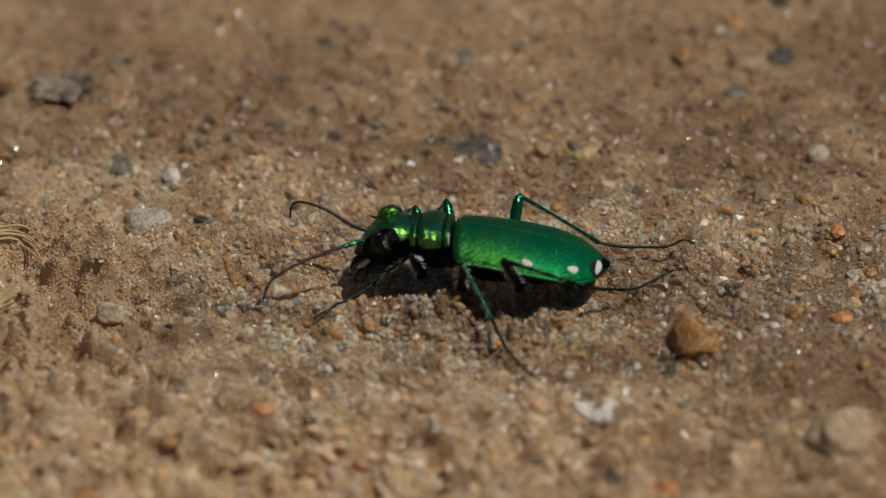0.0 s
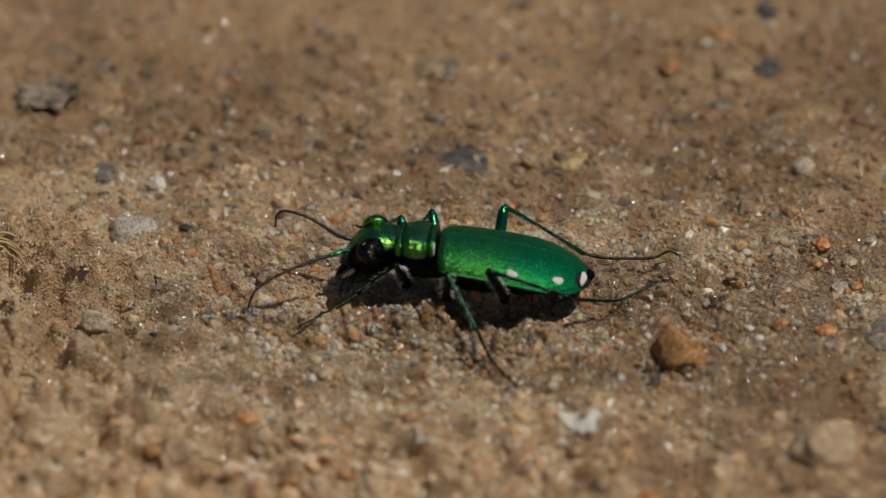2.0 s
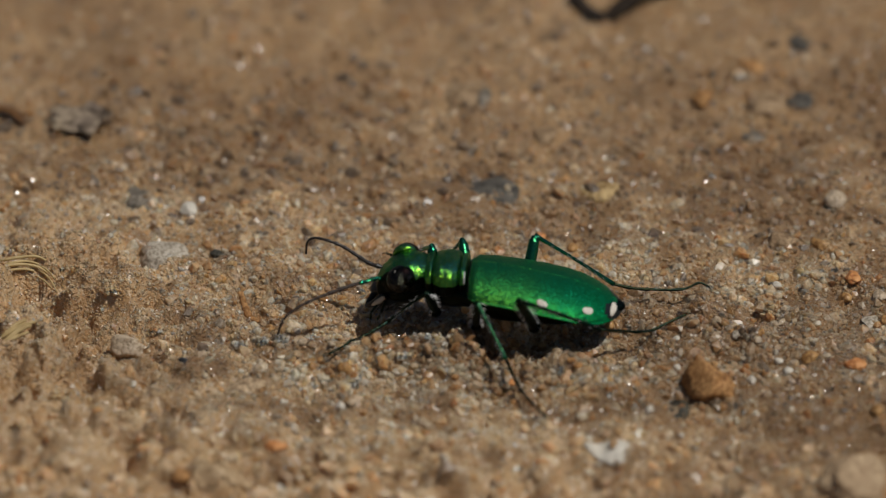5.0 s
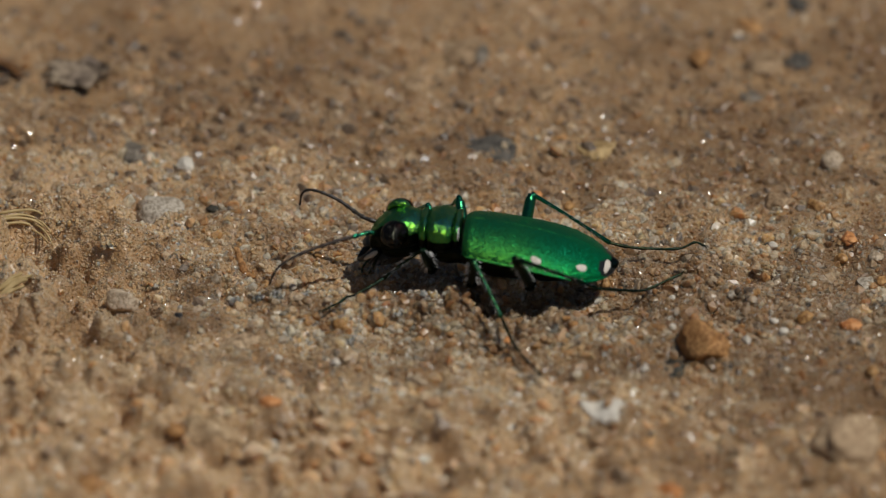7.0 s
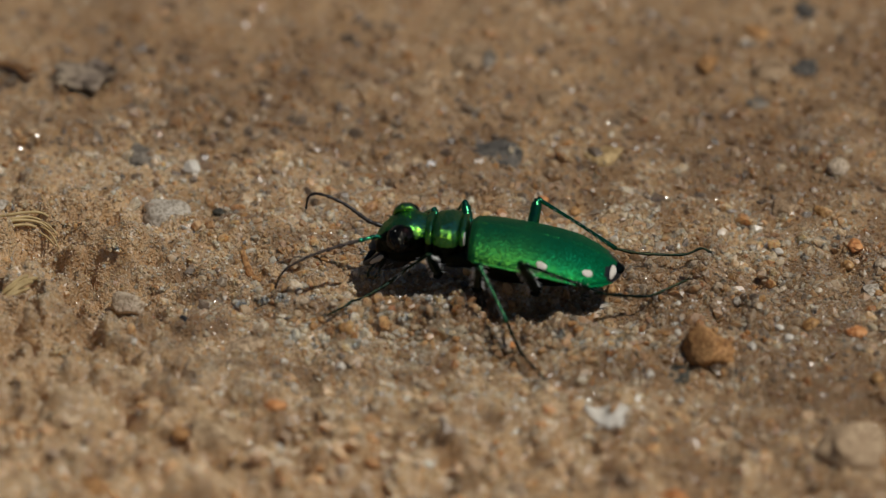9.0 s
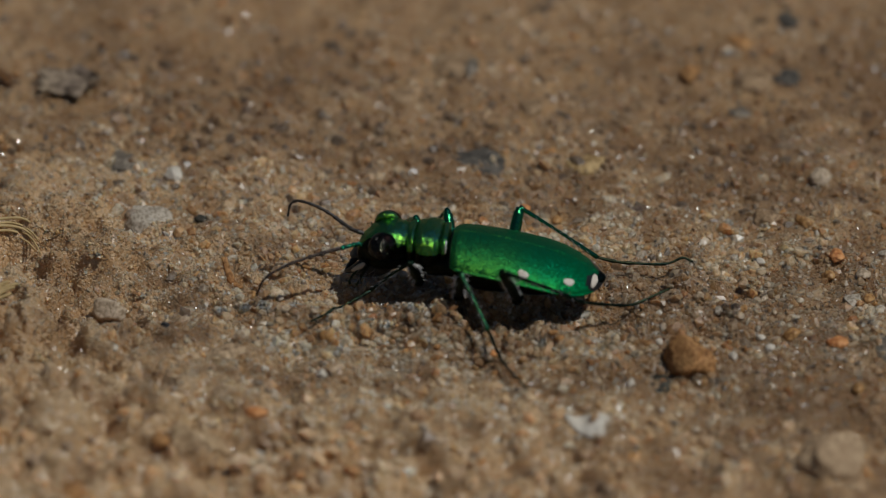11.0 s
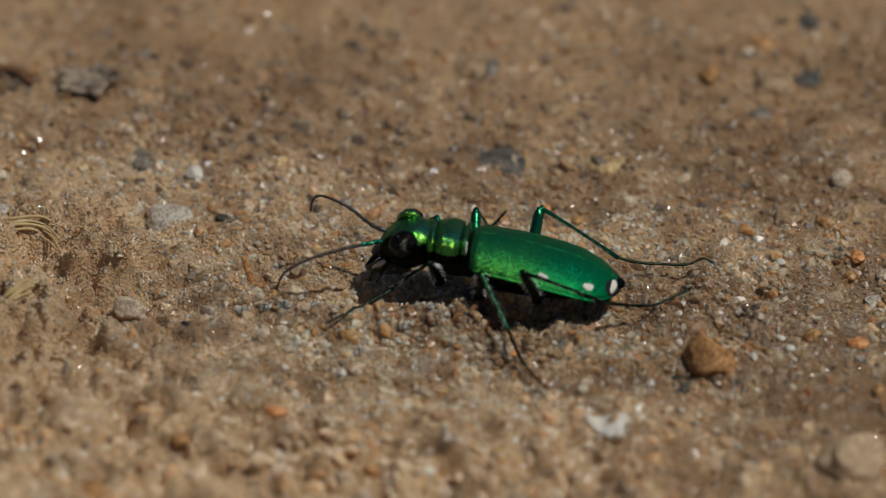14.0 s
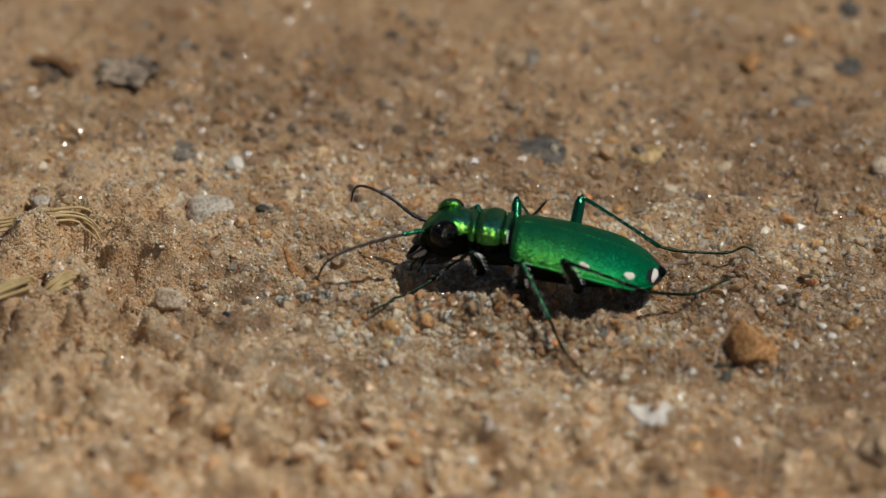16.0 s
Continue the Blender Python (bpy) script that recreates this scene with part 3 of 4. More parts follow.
STONES = [
    (13.4, -9.2, (2.9, 2.0, 2.0), M_TAN, "rough orange-brown sandstone pebble lying on the sand", -38, 0.25),
    (20.4, -18.5, (3.5, 3.2, 2.8), M_BUFF, "large pale tan pebble half buried in sand", 60, 0.52),
    (-14.4, 4.0, (2.8, 2.6, 1.0), M_GREY, "flat pale grey stone set in the sand", 15, 0.46),
    (-8.5, -14.1, (1.25, 0.9, 0.7), M_RED, "small smooth orange-red pebble on the mud", 5, 0.25),
    (3.0, 10.3, (3.1, 2.7, 0.6), M_CHIP, "flat dark blue-grey slate chip pressed into the sand", -30, 0.58),
    (8.25, -15.1, (3.0, 1.5, 0.6), M_WHITE, "white quartz stone lying flat in the mud", -8, 0.42),
    (-13.1, -6.1, (0.65, 0.5, 0.45), M_BLACK, "tiny shiny black mineral grain", -10, 0.2),
    (21.8, -12.0, (0.8, 0.7, 0.65), M_AMBER, "tiny rounded honey-coloured pebble", 0, 0.2),
    (20.7, -0.6, (0.75, 0.7, 0.6), M_AMBER, "tiny cream-yellow pebble on the sand", 30, 0.2),
    (-5.0, -7.0, (0.8, 0.75, 0.6), M_AMBER, "small orange quartz pebble by the front foot", 20, 0.25),
    (20.6, 8.1, (1.25, 1.3, 0.9), M_PALE, "small pale round pebble", 0, 0.36),
    (5.2, 5.6, (0.65, 0.6, 0.55), M_RED, "tiny orange-red pebble behind the beetle", 0, 0.2),
    (6.8, 5.2, (0.7, 0.7, 0.5), M_AMBER, "tiny amber pebble behind the beetle", 0, 0.2),
    (-13.1, 7.6, (1.0, 1.0, 0.7), M_WHITE, "small white quartz pebble", 40, 0.3),
    (8.4, 9.8, (2.2, 1.9, 0.6), M_HONEY, "flat honey-coloured stone in the sand", 10, 0.55),
    (17.7, 4.6, (1.6, 1.6, 0.6), M_MUD, "flat pale stone pressed into the sand", 20, 0.45),
    (0.9, -5.3, (1.6, 1.1, 0.9), M_BROWN, "amber-brown quartz pebble beneath the beetle", 5, 0.25),
    (3.5, -8.3, (0.5, 0.45, 0.4), M_RED, "tiny rust-red grain by the middle foot", 0, 0.2),
    (13.9, 18.0, (1.3, 1.4, 1.1), M_TAN, "small orange pebble far back on the sand", 0, 0.35),
    (19.5, 23.3, (1.6, 2.2, 0.6), M_CHIP, "dark grey stone far back on the sand", 20, 0.62),
    (19.0, 17.7, (1.8, 2.2, 0.6), M_CHIP, "dark slate fragment far back on the sand", -30, 0.62),
    (16.5, 14.8, (1.2, 1.4, 0.6), M_SLATE, "bluish slate fragment in the sand", 0, 0.46),
    (-11.2, -16.4, (3.8, 1.5, 0.5), M_CHALK, "pale tan stone coated in mud", 8, 0.5),
    (-13.1, -16.9, (0.9, 0.9, 0.9), M_TAN, "orange pebble against a pale stone", 0, 0.2),
    (11.5, -21.6, (1.3, 1.1, 0.8), M_RED, "orange-brown pebble on the near mud", 0, 0.3),
    (-17.3, -22.0, (1.5, 1.2, 0.6), M_TAN, "orange pebble on the near mud", 0, 0.3),
    (20.9, -7.3, (1.4, 1.1, 0.4), M_RED, "flat rust-red stone chip", 10, 0.4),
    (16.3, -7.9, (0.5, 0.4, 0.4), M_BLACK, "tiny dark purple mineral grain", 0, 0.15),
    (11.9, -10.7, (1.7, 2.3, 0.6), M_DARK, "wet dark slate chip beside the sandstone pebble", 20, 0.6),
    (-22.9, 3.6, (1.5, 1.5, 0.9), M_GREY, "grey-brown stone half buried in the sand", 0, 0.3),
    (-11.5, 4.1, (0.9, 0.5, 0.5), M_DARK, "dark sliver of stone on the sand", 0, 0.3),
    (8.6, -3.1, (0.55, 0.5, 0.7), M_AMBER, "tiny amber grain under the hind leg", 0, 0.2),
    (18.7, -6.6, (0.95, 0.8, 0.6), M_AMBER, "translucent amber quartz grain", 20, 0.3),
    (-10.0, -8.5, (2.0, 1.5, 0.6), M_BUFF, "grey-brown stone sunk in the mud", 0, 0.45),
    (23.8, -7.6, (2.4, 2.6, 0.6), M_SLATE, "flat blue-grey slate slab pressed into the sand", 10, 0.68),
    (26.8, -9.5, (1.8, 1.9, 0.5), M_GREY, "flat grey stone chip in the sand", 30, 0.65),
    (26.3, -18.0, (2.0, 2.4, 1.6), M_MUD, "muddy brown pebble beside a hollow", 20, 0.35),
    (22.5, -1.0, (0.8, 0.8, 0.55), M_PALE, "small pinkish pebble on the sand", 0, 0.25),
    (21.9, -2.7, (0.9, 1.2, 0.45), M_GREY, "small flat pale grey pebble", 0, 0.35),
    (22.7, -2.9, (0.7, 0.9, 0.5), M_AMBER, "small amber pebble on the sand", 0, 0.3),
    (21.2, 0.9, (0.9, 1.3, 0.5), M_RED, "rust-orange stone chip in the sand", 0, 0.4),
    (19.6, 4.0, (0.8, 1.2, 0.5), M_AMBER, "small honey-yellow pebble in the sand", 40, 0.35),
    (25.2, 4.2, (1.0, 1.3, 0.5), M_TAN, "small orange-tan pebble in the sand", 40, 0.35),
    (23.7, 1.6, (0.8, 0.8, 0.5), M_GREY, "small grey pebble on the sand", 0, 0.3),
    (23.6, -16.3, (1.1, 0.8, 0.5), M_SLATE, "small blue-grey slate chip on the mud", 0, 0.3),
    (-23.6, -1.9, (0.6, 0.7, 0.5), M_WHITE, "tiny white quartz chip by the straw", 0, 0.25),
    (-17.9, -13.5, (2.4, 2.2, 0.9), M_CHALK, "pale mud-coated stone, half buried", 10, 0.42),
    (-15.7, -11.8, (1.2, 1.5, 0.8), M_CHALK, "pale stone half buried in the mud", 60, 0.38),
    (16.7, 21.1, (1.2, 2.2, 0.5), M_TAN, "orange stone far back in the sand", 40, 0.48),
    (3.2, 14.4, (0.7, 0.9, 0.5), M_BUFF, "small whitish pebble far back", 0, 0.4),
    (5.6, 15.1, (1.4, 1.7, 0.6), M_MUD, "pale tan pebble far back in the sand", 0, 0.42),
    (17.3, 17.7, (2.4, 2.8, 0.6), M_MUD, "pale stone far back in the sand", 0, 0.48),
    (2.4, 18.6, (0.8, 1.6, 0.8), M_SLATE, "dark stone far back in the sand", 0, 0.42),
    (-15.7, 9.4, (1.7, 2.2, 0.5), M_SLATE, "flat dark stone pressed into the sand", 0, 0.45),
    (-16.0, -4.6, (1.9, 1.4, 1.3), M_PALE, "pale pointed stone chip on the sand", -20, 0.45),
    (1.5, 19.0, (2.4, 2.6, 0.6), M_MUD, "pale tan stone far back in the sand", 0, 0.45),
    (-1.2, 16.0, (1.5, 1.8, 0.6), M_MUD, "pale stone far back in the sand", 0, 0.42),
]
for k, (x, y, size, mat, label, turn, sink) in enumerate(STONES):
    pebble(x, y, size, mat, label, turn=turn, seed=k + 1, sink=sink, rough=0.13 if max(size) < 1.0 else 0.38 if mat is M_SLATE else 0.2, cuts=2 if size[2] > 1.5 else 9)

# countable grains round the beetle
GRAIN_TONES = [M_PALE, M_AMBER, M_WHITE, M_TAN, M_GREY, M_PALE, M_AMBER]
rg = random.Random(5)
for k in range(90):
    x, y = rg.uniform(-9, 18), rg.gauss(-6.0, 4.0)
    if -4 < x < 9.5 and -5.4 < y < -1.2:
        continue
    s = rg.uniform(0.35, 0.62)
    pebble(x, y, (s, s * rg.uniform(0.7, 1.0), s * rg.uniform(0.6, 0.9)), rg.choice(GRAIN_TONES), "small rounded sand grain lying loose", "sand_grain", "sand grain",
           rg.uniform(0, 360), 100 + k, 0.2, 0.14, "loose coarse grains")


# crumbs of sand grains stuck together
def sand_clod(x, y, size, seed, mat, label):
    rs = random.Random(seed)
    v0, f0 = ball(1)
    pieces = []
    for k in range(int(26 + 30 * size)):
        d = Vector((rs.gauss(0, 1), rs.gauss(0, 1), rs.gauss(0, 1))).normalized() * rs.uniform(0.3, 1.0)
        c = np.array((d.x * size, d.y * size * 0.7, max(-0.1, d.z) * size * 0.55))
        r = rs.uniform(0.09, 0.19)
        turn = np.array(pose(0, 0, 0, rs.uniform(0, 360), rs.uniform(0, 360), 0).to_3x3())
        w = v0 * np.array([(rs.uniform(0.6, 1.25), rs.uniform(0.6, 1.25), rs.uniform(0.6, 1.25))]) * np.array([[1 + rs.uniform(-0.3, 0.3)] for q in v0])
        pieces.append(((w @ turn.T) * r + c, [tuple(int(i) for i in q) for q in f0]))
    v, f = merged(*pieces)
    ob = new("sand_clod", mesh_of("sand_clod", np.array(v) * MM, f, mat, False))
    if mat is M_GRAIN:
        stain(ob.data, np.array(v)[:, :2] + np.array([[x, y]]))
    ob.location = (x * MM, y * MM, (ground_at(x, y) + 0.06) * MM)
    return tagged(ob, label, "sand clod", "crumbs of sand")


CLODS = [(-1.2, -4.9, 0.5), (0.1, -4.8, 0.42), (-0.4, -5.4, 0.55), (0.7, -5.5, 0.5), (1.4, -5.2, 0.4), (-2.0, -6.0, 0.4), (2.4, -6.4, 0.45), (-10.3, -4.7, 0.42), (-9.2, -4.5, 0.5), (-8.1, -4.7, 0.45), (-6.6, -3.9, 0.35),
         (-22.0, -5.4, 0.6), (-20.9, -9.2, 0.7), (-19.2, -9.7, 0.6), (-16.9, -10.8, 0.6), (-18.0, 0.6, 0.5), (-16.8, -1.0, 0.45), (-19.6, 1.9, 0.5), (-14.6, -3.0, 0.4), (-21.4, 3.0, 0.5), (-4.5, -8.3, 0.4), (5.6, -8.6, 0.4), (9.4, -8.0, 0.45)]
for k, (x, y, size) in enumerate(CLODS):
    near = -12 < x < 3 and y < -3.5
    sand_clod(x, y, size, 500 + k, M_CLEAR if near else M_GRAIN, "crumb of pale glassy sand grains by the beetle" if near else "crumbly clod of tan sand on the soil")


# mica flakes added for glints, each turned to mirror the sun into the camera
def mica(x, y, size, seed):
    rs = random.Random(seed)
    p = Vector((x, y, 0)) * MM
    toward = (Vector(EYE) - p).normalized()
    n = (toward + SUN).normalized()
    n = (n + Vector((rs.uniform(-0.02, 0.02), rs.uniform(-0.02, 0.02), 0))).normalized()
    turn = n.to_track_quat("Z", "Y").to_matrix()
    top, low = [], []
    for k in range(7):
        a, r = k * 2 * math.pi / 7 + rs.uniform(-0.3, 0.3), 0.3 * size * rs.uniform(0.3, 0.55)
        q = turn @ Vector((r * math.cos(a), r * math.sin(a), 0))
        top.append(q + n * 0.02)
        low.append(q - n * 0.02)
    v, f = loft([low, top])
    ob = new("mica_flake", mesh_of("mica_flake", np.array([tuple(q) for q in v]) * MM, f, M_MICA, False))
    ob.location = (x * MM, y * MM, (ground_at(x, y) + 0.3) * MM)
    return tagged(ob, "tiny bright mica flake glinting in the sun", "mica flake", "mica flakes")


GLINTS = [(-22.0, 9.2, 0.34), (-21.2, 10.2, 0.34), (-9.6, -16.0, 0.16), (18.6, -10.4, 0.18), (19.3, -10.0, 0.15), (13.9, 9.9, 0.2), (8.7, 12.3, 0.22), (-9.6, 23.9, 0.3),
          (9.9, -16.2, 0.16), (-17.9, -18.8, 0.2), (-16.3, -21.3, 0.14), (-4.6, -9.4, 0.12), (-8.8, -6.9, 0.1), (2.5, -8.6, 0.09), (11.8, -9.9, 0.13), (10.3, 0.8, 0.12),
          (13.6, 2.1, 0.1), (-17.5, 6.9, 0.12), (-6.3, -9.0, 0.09), (-1.5, -12.0, 0.1), (16.8, -12.2, 0.1), (6.1, -10.9, 0.1), (15.4, -4.6, 0.09), (-15.2, -12.4, 0.1)]
for k, (x, y, s) in enumerate(GLINTS):
    mica(x, y, s, k)


def specks():
    """Many mica specks too small to count, tilted about the angle that mirrors the sun into the camera."""
    rs = random.Random(77)
    verts, faces = [], []
    for k in range(4200):
        x, y = rs.uniform(-27, 27), rs.gauss(-4, 10)
        n = (Vector((SUN.x, SUN.y - 0.84, SUN.z + 0.54)).normalized() * 0.9 + Vector((rs.gauss(0, 0.35), rs.gauss(0, 0.35), 0.2))).normalized()
        turn = n.to_track_quat("Z", "Y").to_matrix()
        c = Vector((x, y, ground_at(x, y) + rs.uniform(0.08, 0.2)))
        r = rs.uniform(0.010, 0.026)
        i = len(verts)
        for h in (-0.008, 0.008):
            for a in (0.3, 1.6, 2.9, 4.4, 5.4):
                verts.append(tuple((c + turn @ Vector((r * math.cos(a), r * math.sin(a), h))) * MM))
        faces += [(i + 5, i + 6, i + 7, i + 8, i + 9), (i + 4, i + 3, i + 2, i + 1, i)] + [(i + q, i + (q + 1) % 5, i + 5 + (q + 1) % 5, i + 5 + q) for q in range(5)]
    tagged(new("mica_specks", mesh_of("mica_specks", verts, faces, M_MICA, False)), "tiny glittering mica specks strewn over the sand", "mica", kind="stuff")


specks()

# ---- straw, leaf, twig ----
def fibres(points, count, spread, radius, label, seed):
    """A frayed piece of straw: several thin flat fibres side by side."""
    rs = random.Random(seed)
    straw = new("straw")
    x, y, dz = points[len(points) // 2]
    straw["pivot"] = [x, y, ground_at(x, y)]
    straw.location = Vector(straw["pivot"]) * MM
    for k in range(count):
        off = (k / max(1, count - 1) - 0.5) * spread
        path = smooth_path([(x + rs.uniform(-0.1, 0.1), y + off + rs.uniform(-0.06, 0.06), 0.12 + dz + rs.uniform(-0.05, 0.08)) for x, y, dz in points], 6)
        level = float(np.mean([ground_at(p[0], p[1]) for p in path]))
        soil = [ground_at(p[0], p[1]) for p in path]
        rise = [max(level, float(np.mean(soil[max(0, i - 3):i + 4])) - 0.05) for i in range(len(path))]
        path = [p + np.array((0, 0, float(np.mean(rise[max(0, i - 4):i + 5])))) for i, p in enumerate(path)]
        cut = rs.randint(0, 5)
        path = path[:len(path) - cut]
        n = len(path)
        part("fibre", *tube(path, [radius * (0.6 + 0.5 * math.sin(math.pi * i / n)) * rs.uniform(0.85, 1.15) for i in range(n)], 6), M_STRAW, straw, "", path[0])
    return tagged(straw, label, "straw")


def strand(name, points, radius, mat, label, category, seed, lift=0.15, flat=0.45):
    rs = random.Random(seed)
    path = smooth_path([(x, y, ground_at(x, y) + lift + dz) for x, y, dz in points], 8)
    n = len(path)
    radii = [radius * (0.55 + 0.45 * math.sin(math.pi * (0.12 + 0.8 * i / n))) * (1 + rs.uniform(-0.12, 0.12)) for i in range(n)]
    v, f = tube(path, radii, 10)
    v = [(p[0], p[1], c[2] + (p[2] - c[2]) * flat) for i, c in enumerate(path) for p in v[i * 10:(i + 1) * 10]]
    ob = part(name, v, f, mat, None, label)
    return tagged(ob, label, category)


fibres([(-27.5, 0.0, 0.3), (-25.0, 0.5, 0.35), (-22.6, 1.0, 0.4), (-21.0, 1.2, 0.35), (-19.9, 0.8, 0.1)], 4, 0.5, 0.085, "dry yellow straw fibres lying frayed on the sand", 1)
fibres([(-21.0, 1.2, 0.3), (-20.1, 0.6, 0.2), (-19.6, -0.4, -0.05)], 3, 0.4, 0.045, "thin frayed straw fibres bent down into the sand", 2)
fibres([(-27.0, -8.2, 0.5), (-25.0, -7.3, 0.7), (-23.2, -6.4, 0.65), (-22.7, -6.1, 0.4)], 5, 0.6, 0.11, "split piece of dry straw, partly buried", 3)
fibres([(-22.4, -5.9, 0.3), (-21.4, -5.1, 0.5), (-20.4, -4.5, 0.45)], 5, 0.55, 0.10, "short end of a dry straw stalk", 9)
strand("straw_chip", [(-10.3, -0.6, 0.5), (-9.9, -1.3, 0.3), (-9.4, -2.2, 0.05)], 0.2, M_TAN, "tiny brown plant splinter over a hole", "plant chip", 4)
strand("twig", [(7.2, 28.6, 0.1), (8.9, 27.5, 0.2), (11.0, 28.2, 0.3), (13.0, 29.0, 0.3), (17.5, 29.4, 0.3)], 0.6, M_TWIG, "dark broken twig lying far back on the sand", "twig", 6, flat=0.8)
strand("twig", [(-24.0, 17.5, 0.2), (-22.6, 16.8, 0.3), (-21.8, 15.6, 0.1)], 0.32, M_BROWN, "short dark bark crumb on the sand", "twig", 7, flat=0.5)


def leaf():
    rs = random.Random(8)
    nu, nv = 18, 12
    cx, cy = -18.8, 15.9
    top, low = [], []
    for i in range(nu + 1):
        u = i / nu
        half = 1.45 * math.sin(math.pi * min(1, 0.08 + 0.9 * u)) ** 0.7 * (1 + 0.22 * math.sin(11 * u + 1) + 0.12 * math.sin(23 * u))
        for j in range(nv + 1):
            v = j / nv * 2 - 1
            x = cx - 1.5 + 3.0 * u + 0.22 * math.sin(9 * v + u * 7)
            y = cy + v * half
            z = ground_at(x, y) * 0.4 + 0.5 + 0.25 * v * v + 0.2 * math.sin(4 * u + 3 * v) + 0.04 * rs.uniform(-1, 1)
            top.append((x, y, z + 0.04))
            low.append((x, y, z - 0.04))
    n, w = len(top), nv + 1
    faces = [(i * w + j, (i + 1) * w + j, (i + 1) * w + j + 1, i * w + j + 1) for i in range(nu) for j in range(nv)]
    faces += [tuple(n + k for k in reversed(q)) for q in faces]
    edge = [j for j in range(w)] + [i * w + nv for i in range(1, nu + 1)] + [nu * w + j for j in range(nv - 1, -1, -1)] + [i * w for i in range(nu - 1, 0, -1)]
    faces += [(a, b, n + b, n + a) for a, b in zip(edge, edge[1:] + edge[:1])]
    ob = part("dead_leaf", top + low, faces, M_LEAF, None)
    tagged(ob, "curled purplish-brown dead leaf scrap on the sand", "leaf")


leaf()

# ---- the tiger beetle ----
AX = -3.2  # the body's midline
beetle = new("tiger_beetle")
beetle["pivot"] = [3.0, AX, 0.0]
beetle.location = (3.0 * MM, AX * MM, 0.0)
tagged(beetle, "metallic green tiger beetle with cream spots, standing on sand", "beetle")

# shell outline: station x, half width, suture height, margin height
ST_X = [1.30, 1.42, 1.75, 2.6, 4.0, 5.1, 6.2, 7.0, 7.8, 8.4, 8.8, 9.08, 9.15]
ST_W = [1.10, 1.50, 1.82, 1.98, 2.08, 2.14, 2.14, 2.05, 1.78, 1.38, 0.98, 0.48, 0.22]
ST_T = [3.38, 3.60, 3.72, 3.60, 3.30, 2.99, 2.66, 2.38, 1.98, 1.56, 1.26, 0.98, 0.86]
ST_M = [2.70, 2.56, 2.52, 2.40, 2.12, 1.87, 1.56, 1.28, 0.95, 0.80, 0.74, 0.74, 0.76]


def shell_point(x, th, side, lift=0.0):
    """On an elytron: th 0 at the suture, 90 at the margin; side -1 the left one."""
    w, top, mar = lerp(x, ST_X, ST_W), lerp(x, ST_X, ST_T), lerp(x, ST_X, ST_M)
    a = radians(max(th, 0.0))
    y, z = w * math.sin(a) ** 1.09, mar + (top - mar) * (math.cos(a) ** 1.22 if th < 89.9 else 0.0)
    return np.array((x, AX + side * (0.007 + y + lift * math.sin(a)), z + lift * math.cos(a)))


def elytron(side):
    rings = []
    xs = smooth_path([(v, 0, 0) for v in ST_X], 4)
    ths = [90 * (k / 23) ** 1.35 for k in range(24)]
    for (x, _, _) in xs:
        outer = [shell_point(x, th, side) for th in ths]
        rim = [outer[-1] + (0, side * 0.06, 0.0), outer[-1] + (0, side * 0.08, -0.04), outer[-1] + (0, side * 0.05, -0.09), outer[-1] + (0, -side * 0.05, -0.14)]
        inner = [shell_point(x, th, side, -0.12) for th in reversed(ths[::3])]
        rings.append(outer + rim + inner + [outer[0]])
    v, f = loft(rings)
    if side > 0:
        f = [q[::-1] for q in f]
    ob = part("elytron", v, f, M_ELYTRON, beetle, "metallic green wing case with a black tip, darker at its front edge", (1.3, AX, 3.0), yawed=True)
    ob.data.materials.append(M_JET)
    n = len(rings[0])
    for q, p in zip(ob.data.polygons, f):
        ring, place = min(p) // n, min(p) % n
        # black tip; the faces next to the collar are coloured dark as well
        if xs[ring][0] < 1.43 or xs[ring][0] > 8.36 + 0.010 * (place - 12) ** 2 * (1 if place < 12 else 0.25) and len(p) == 4:
            q.material_index = 1
    return ob


left_elytron, right_elytron = elytron(-1), elytron(1)


def patch(x, th, rx, rt, parent, mat, name, label, lift, seed=0):
    """A patch of colour lying on the left wing case: a low dome of its own."""
    rings = []
    n = 20
    for r, up in ((1.0, -0.02), (0.92, lift), (0.6, lift * 1.15), (0.2, lift * 1.2)):
        ring = []
        for k in range(n):
            a = 2 * math.pi * k / n
            wob = 1 + 0.12 * math.sin(2 * a + seed) + 0.07 * math.sin(3 * a + 2 * seed)
            ring.append(shell_point(x + rx * r * wob * math.cos(a), min(89, th + rt * r * wob * math.sin(a)), -1, up))
        rings.append(ring)
    v, f = loft(rings)
    return part(name, v, f, mat, parent, label, (x, AX, 2.0), yawed=True)


patch(5.27, 61.9, 0.27, 9.0, left_elytron, M_SPOT, "spot", "cream white spot", 0.012, 1)
patch(7.58, 55.6, 0.25, 9.0, left_elytron, M_SPOT, "spot", "cream white spot", 0.012, 2)
patch(8.78, 43.6, 0.17, 27, left_elytron, M_SPOT, "spot", "cream white tip spot", 0.016, 4)


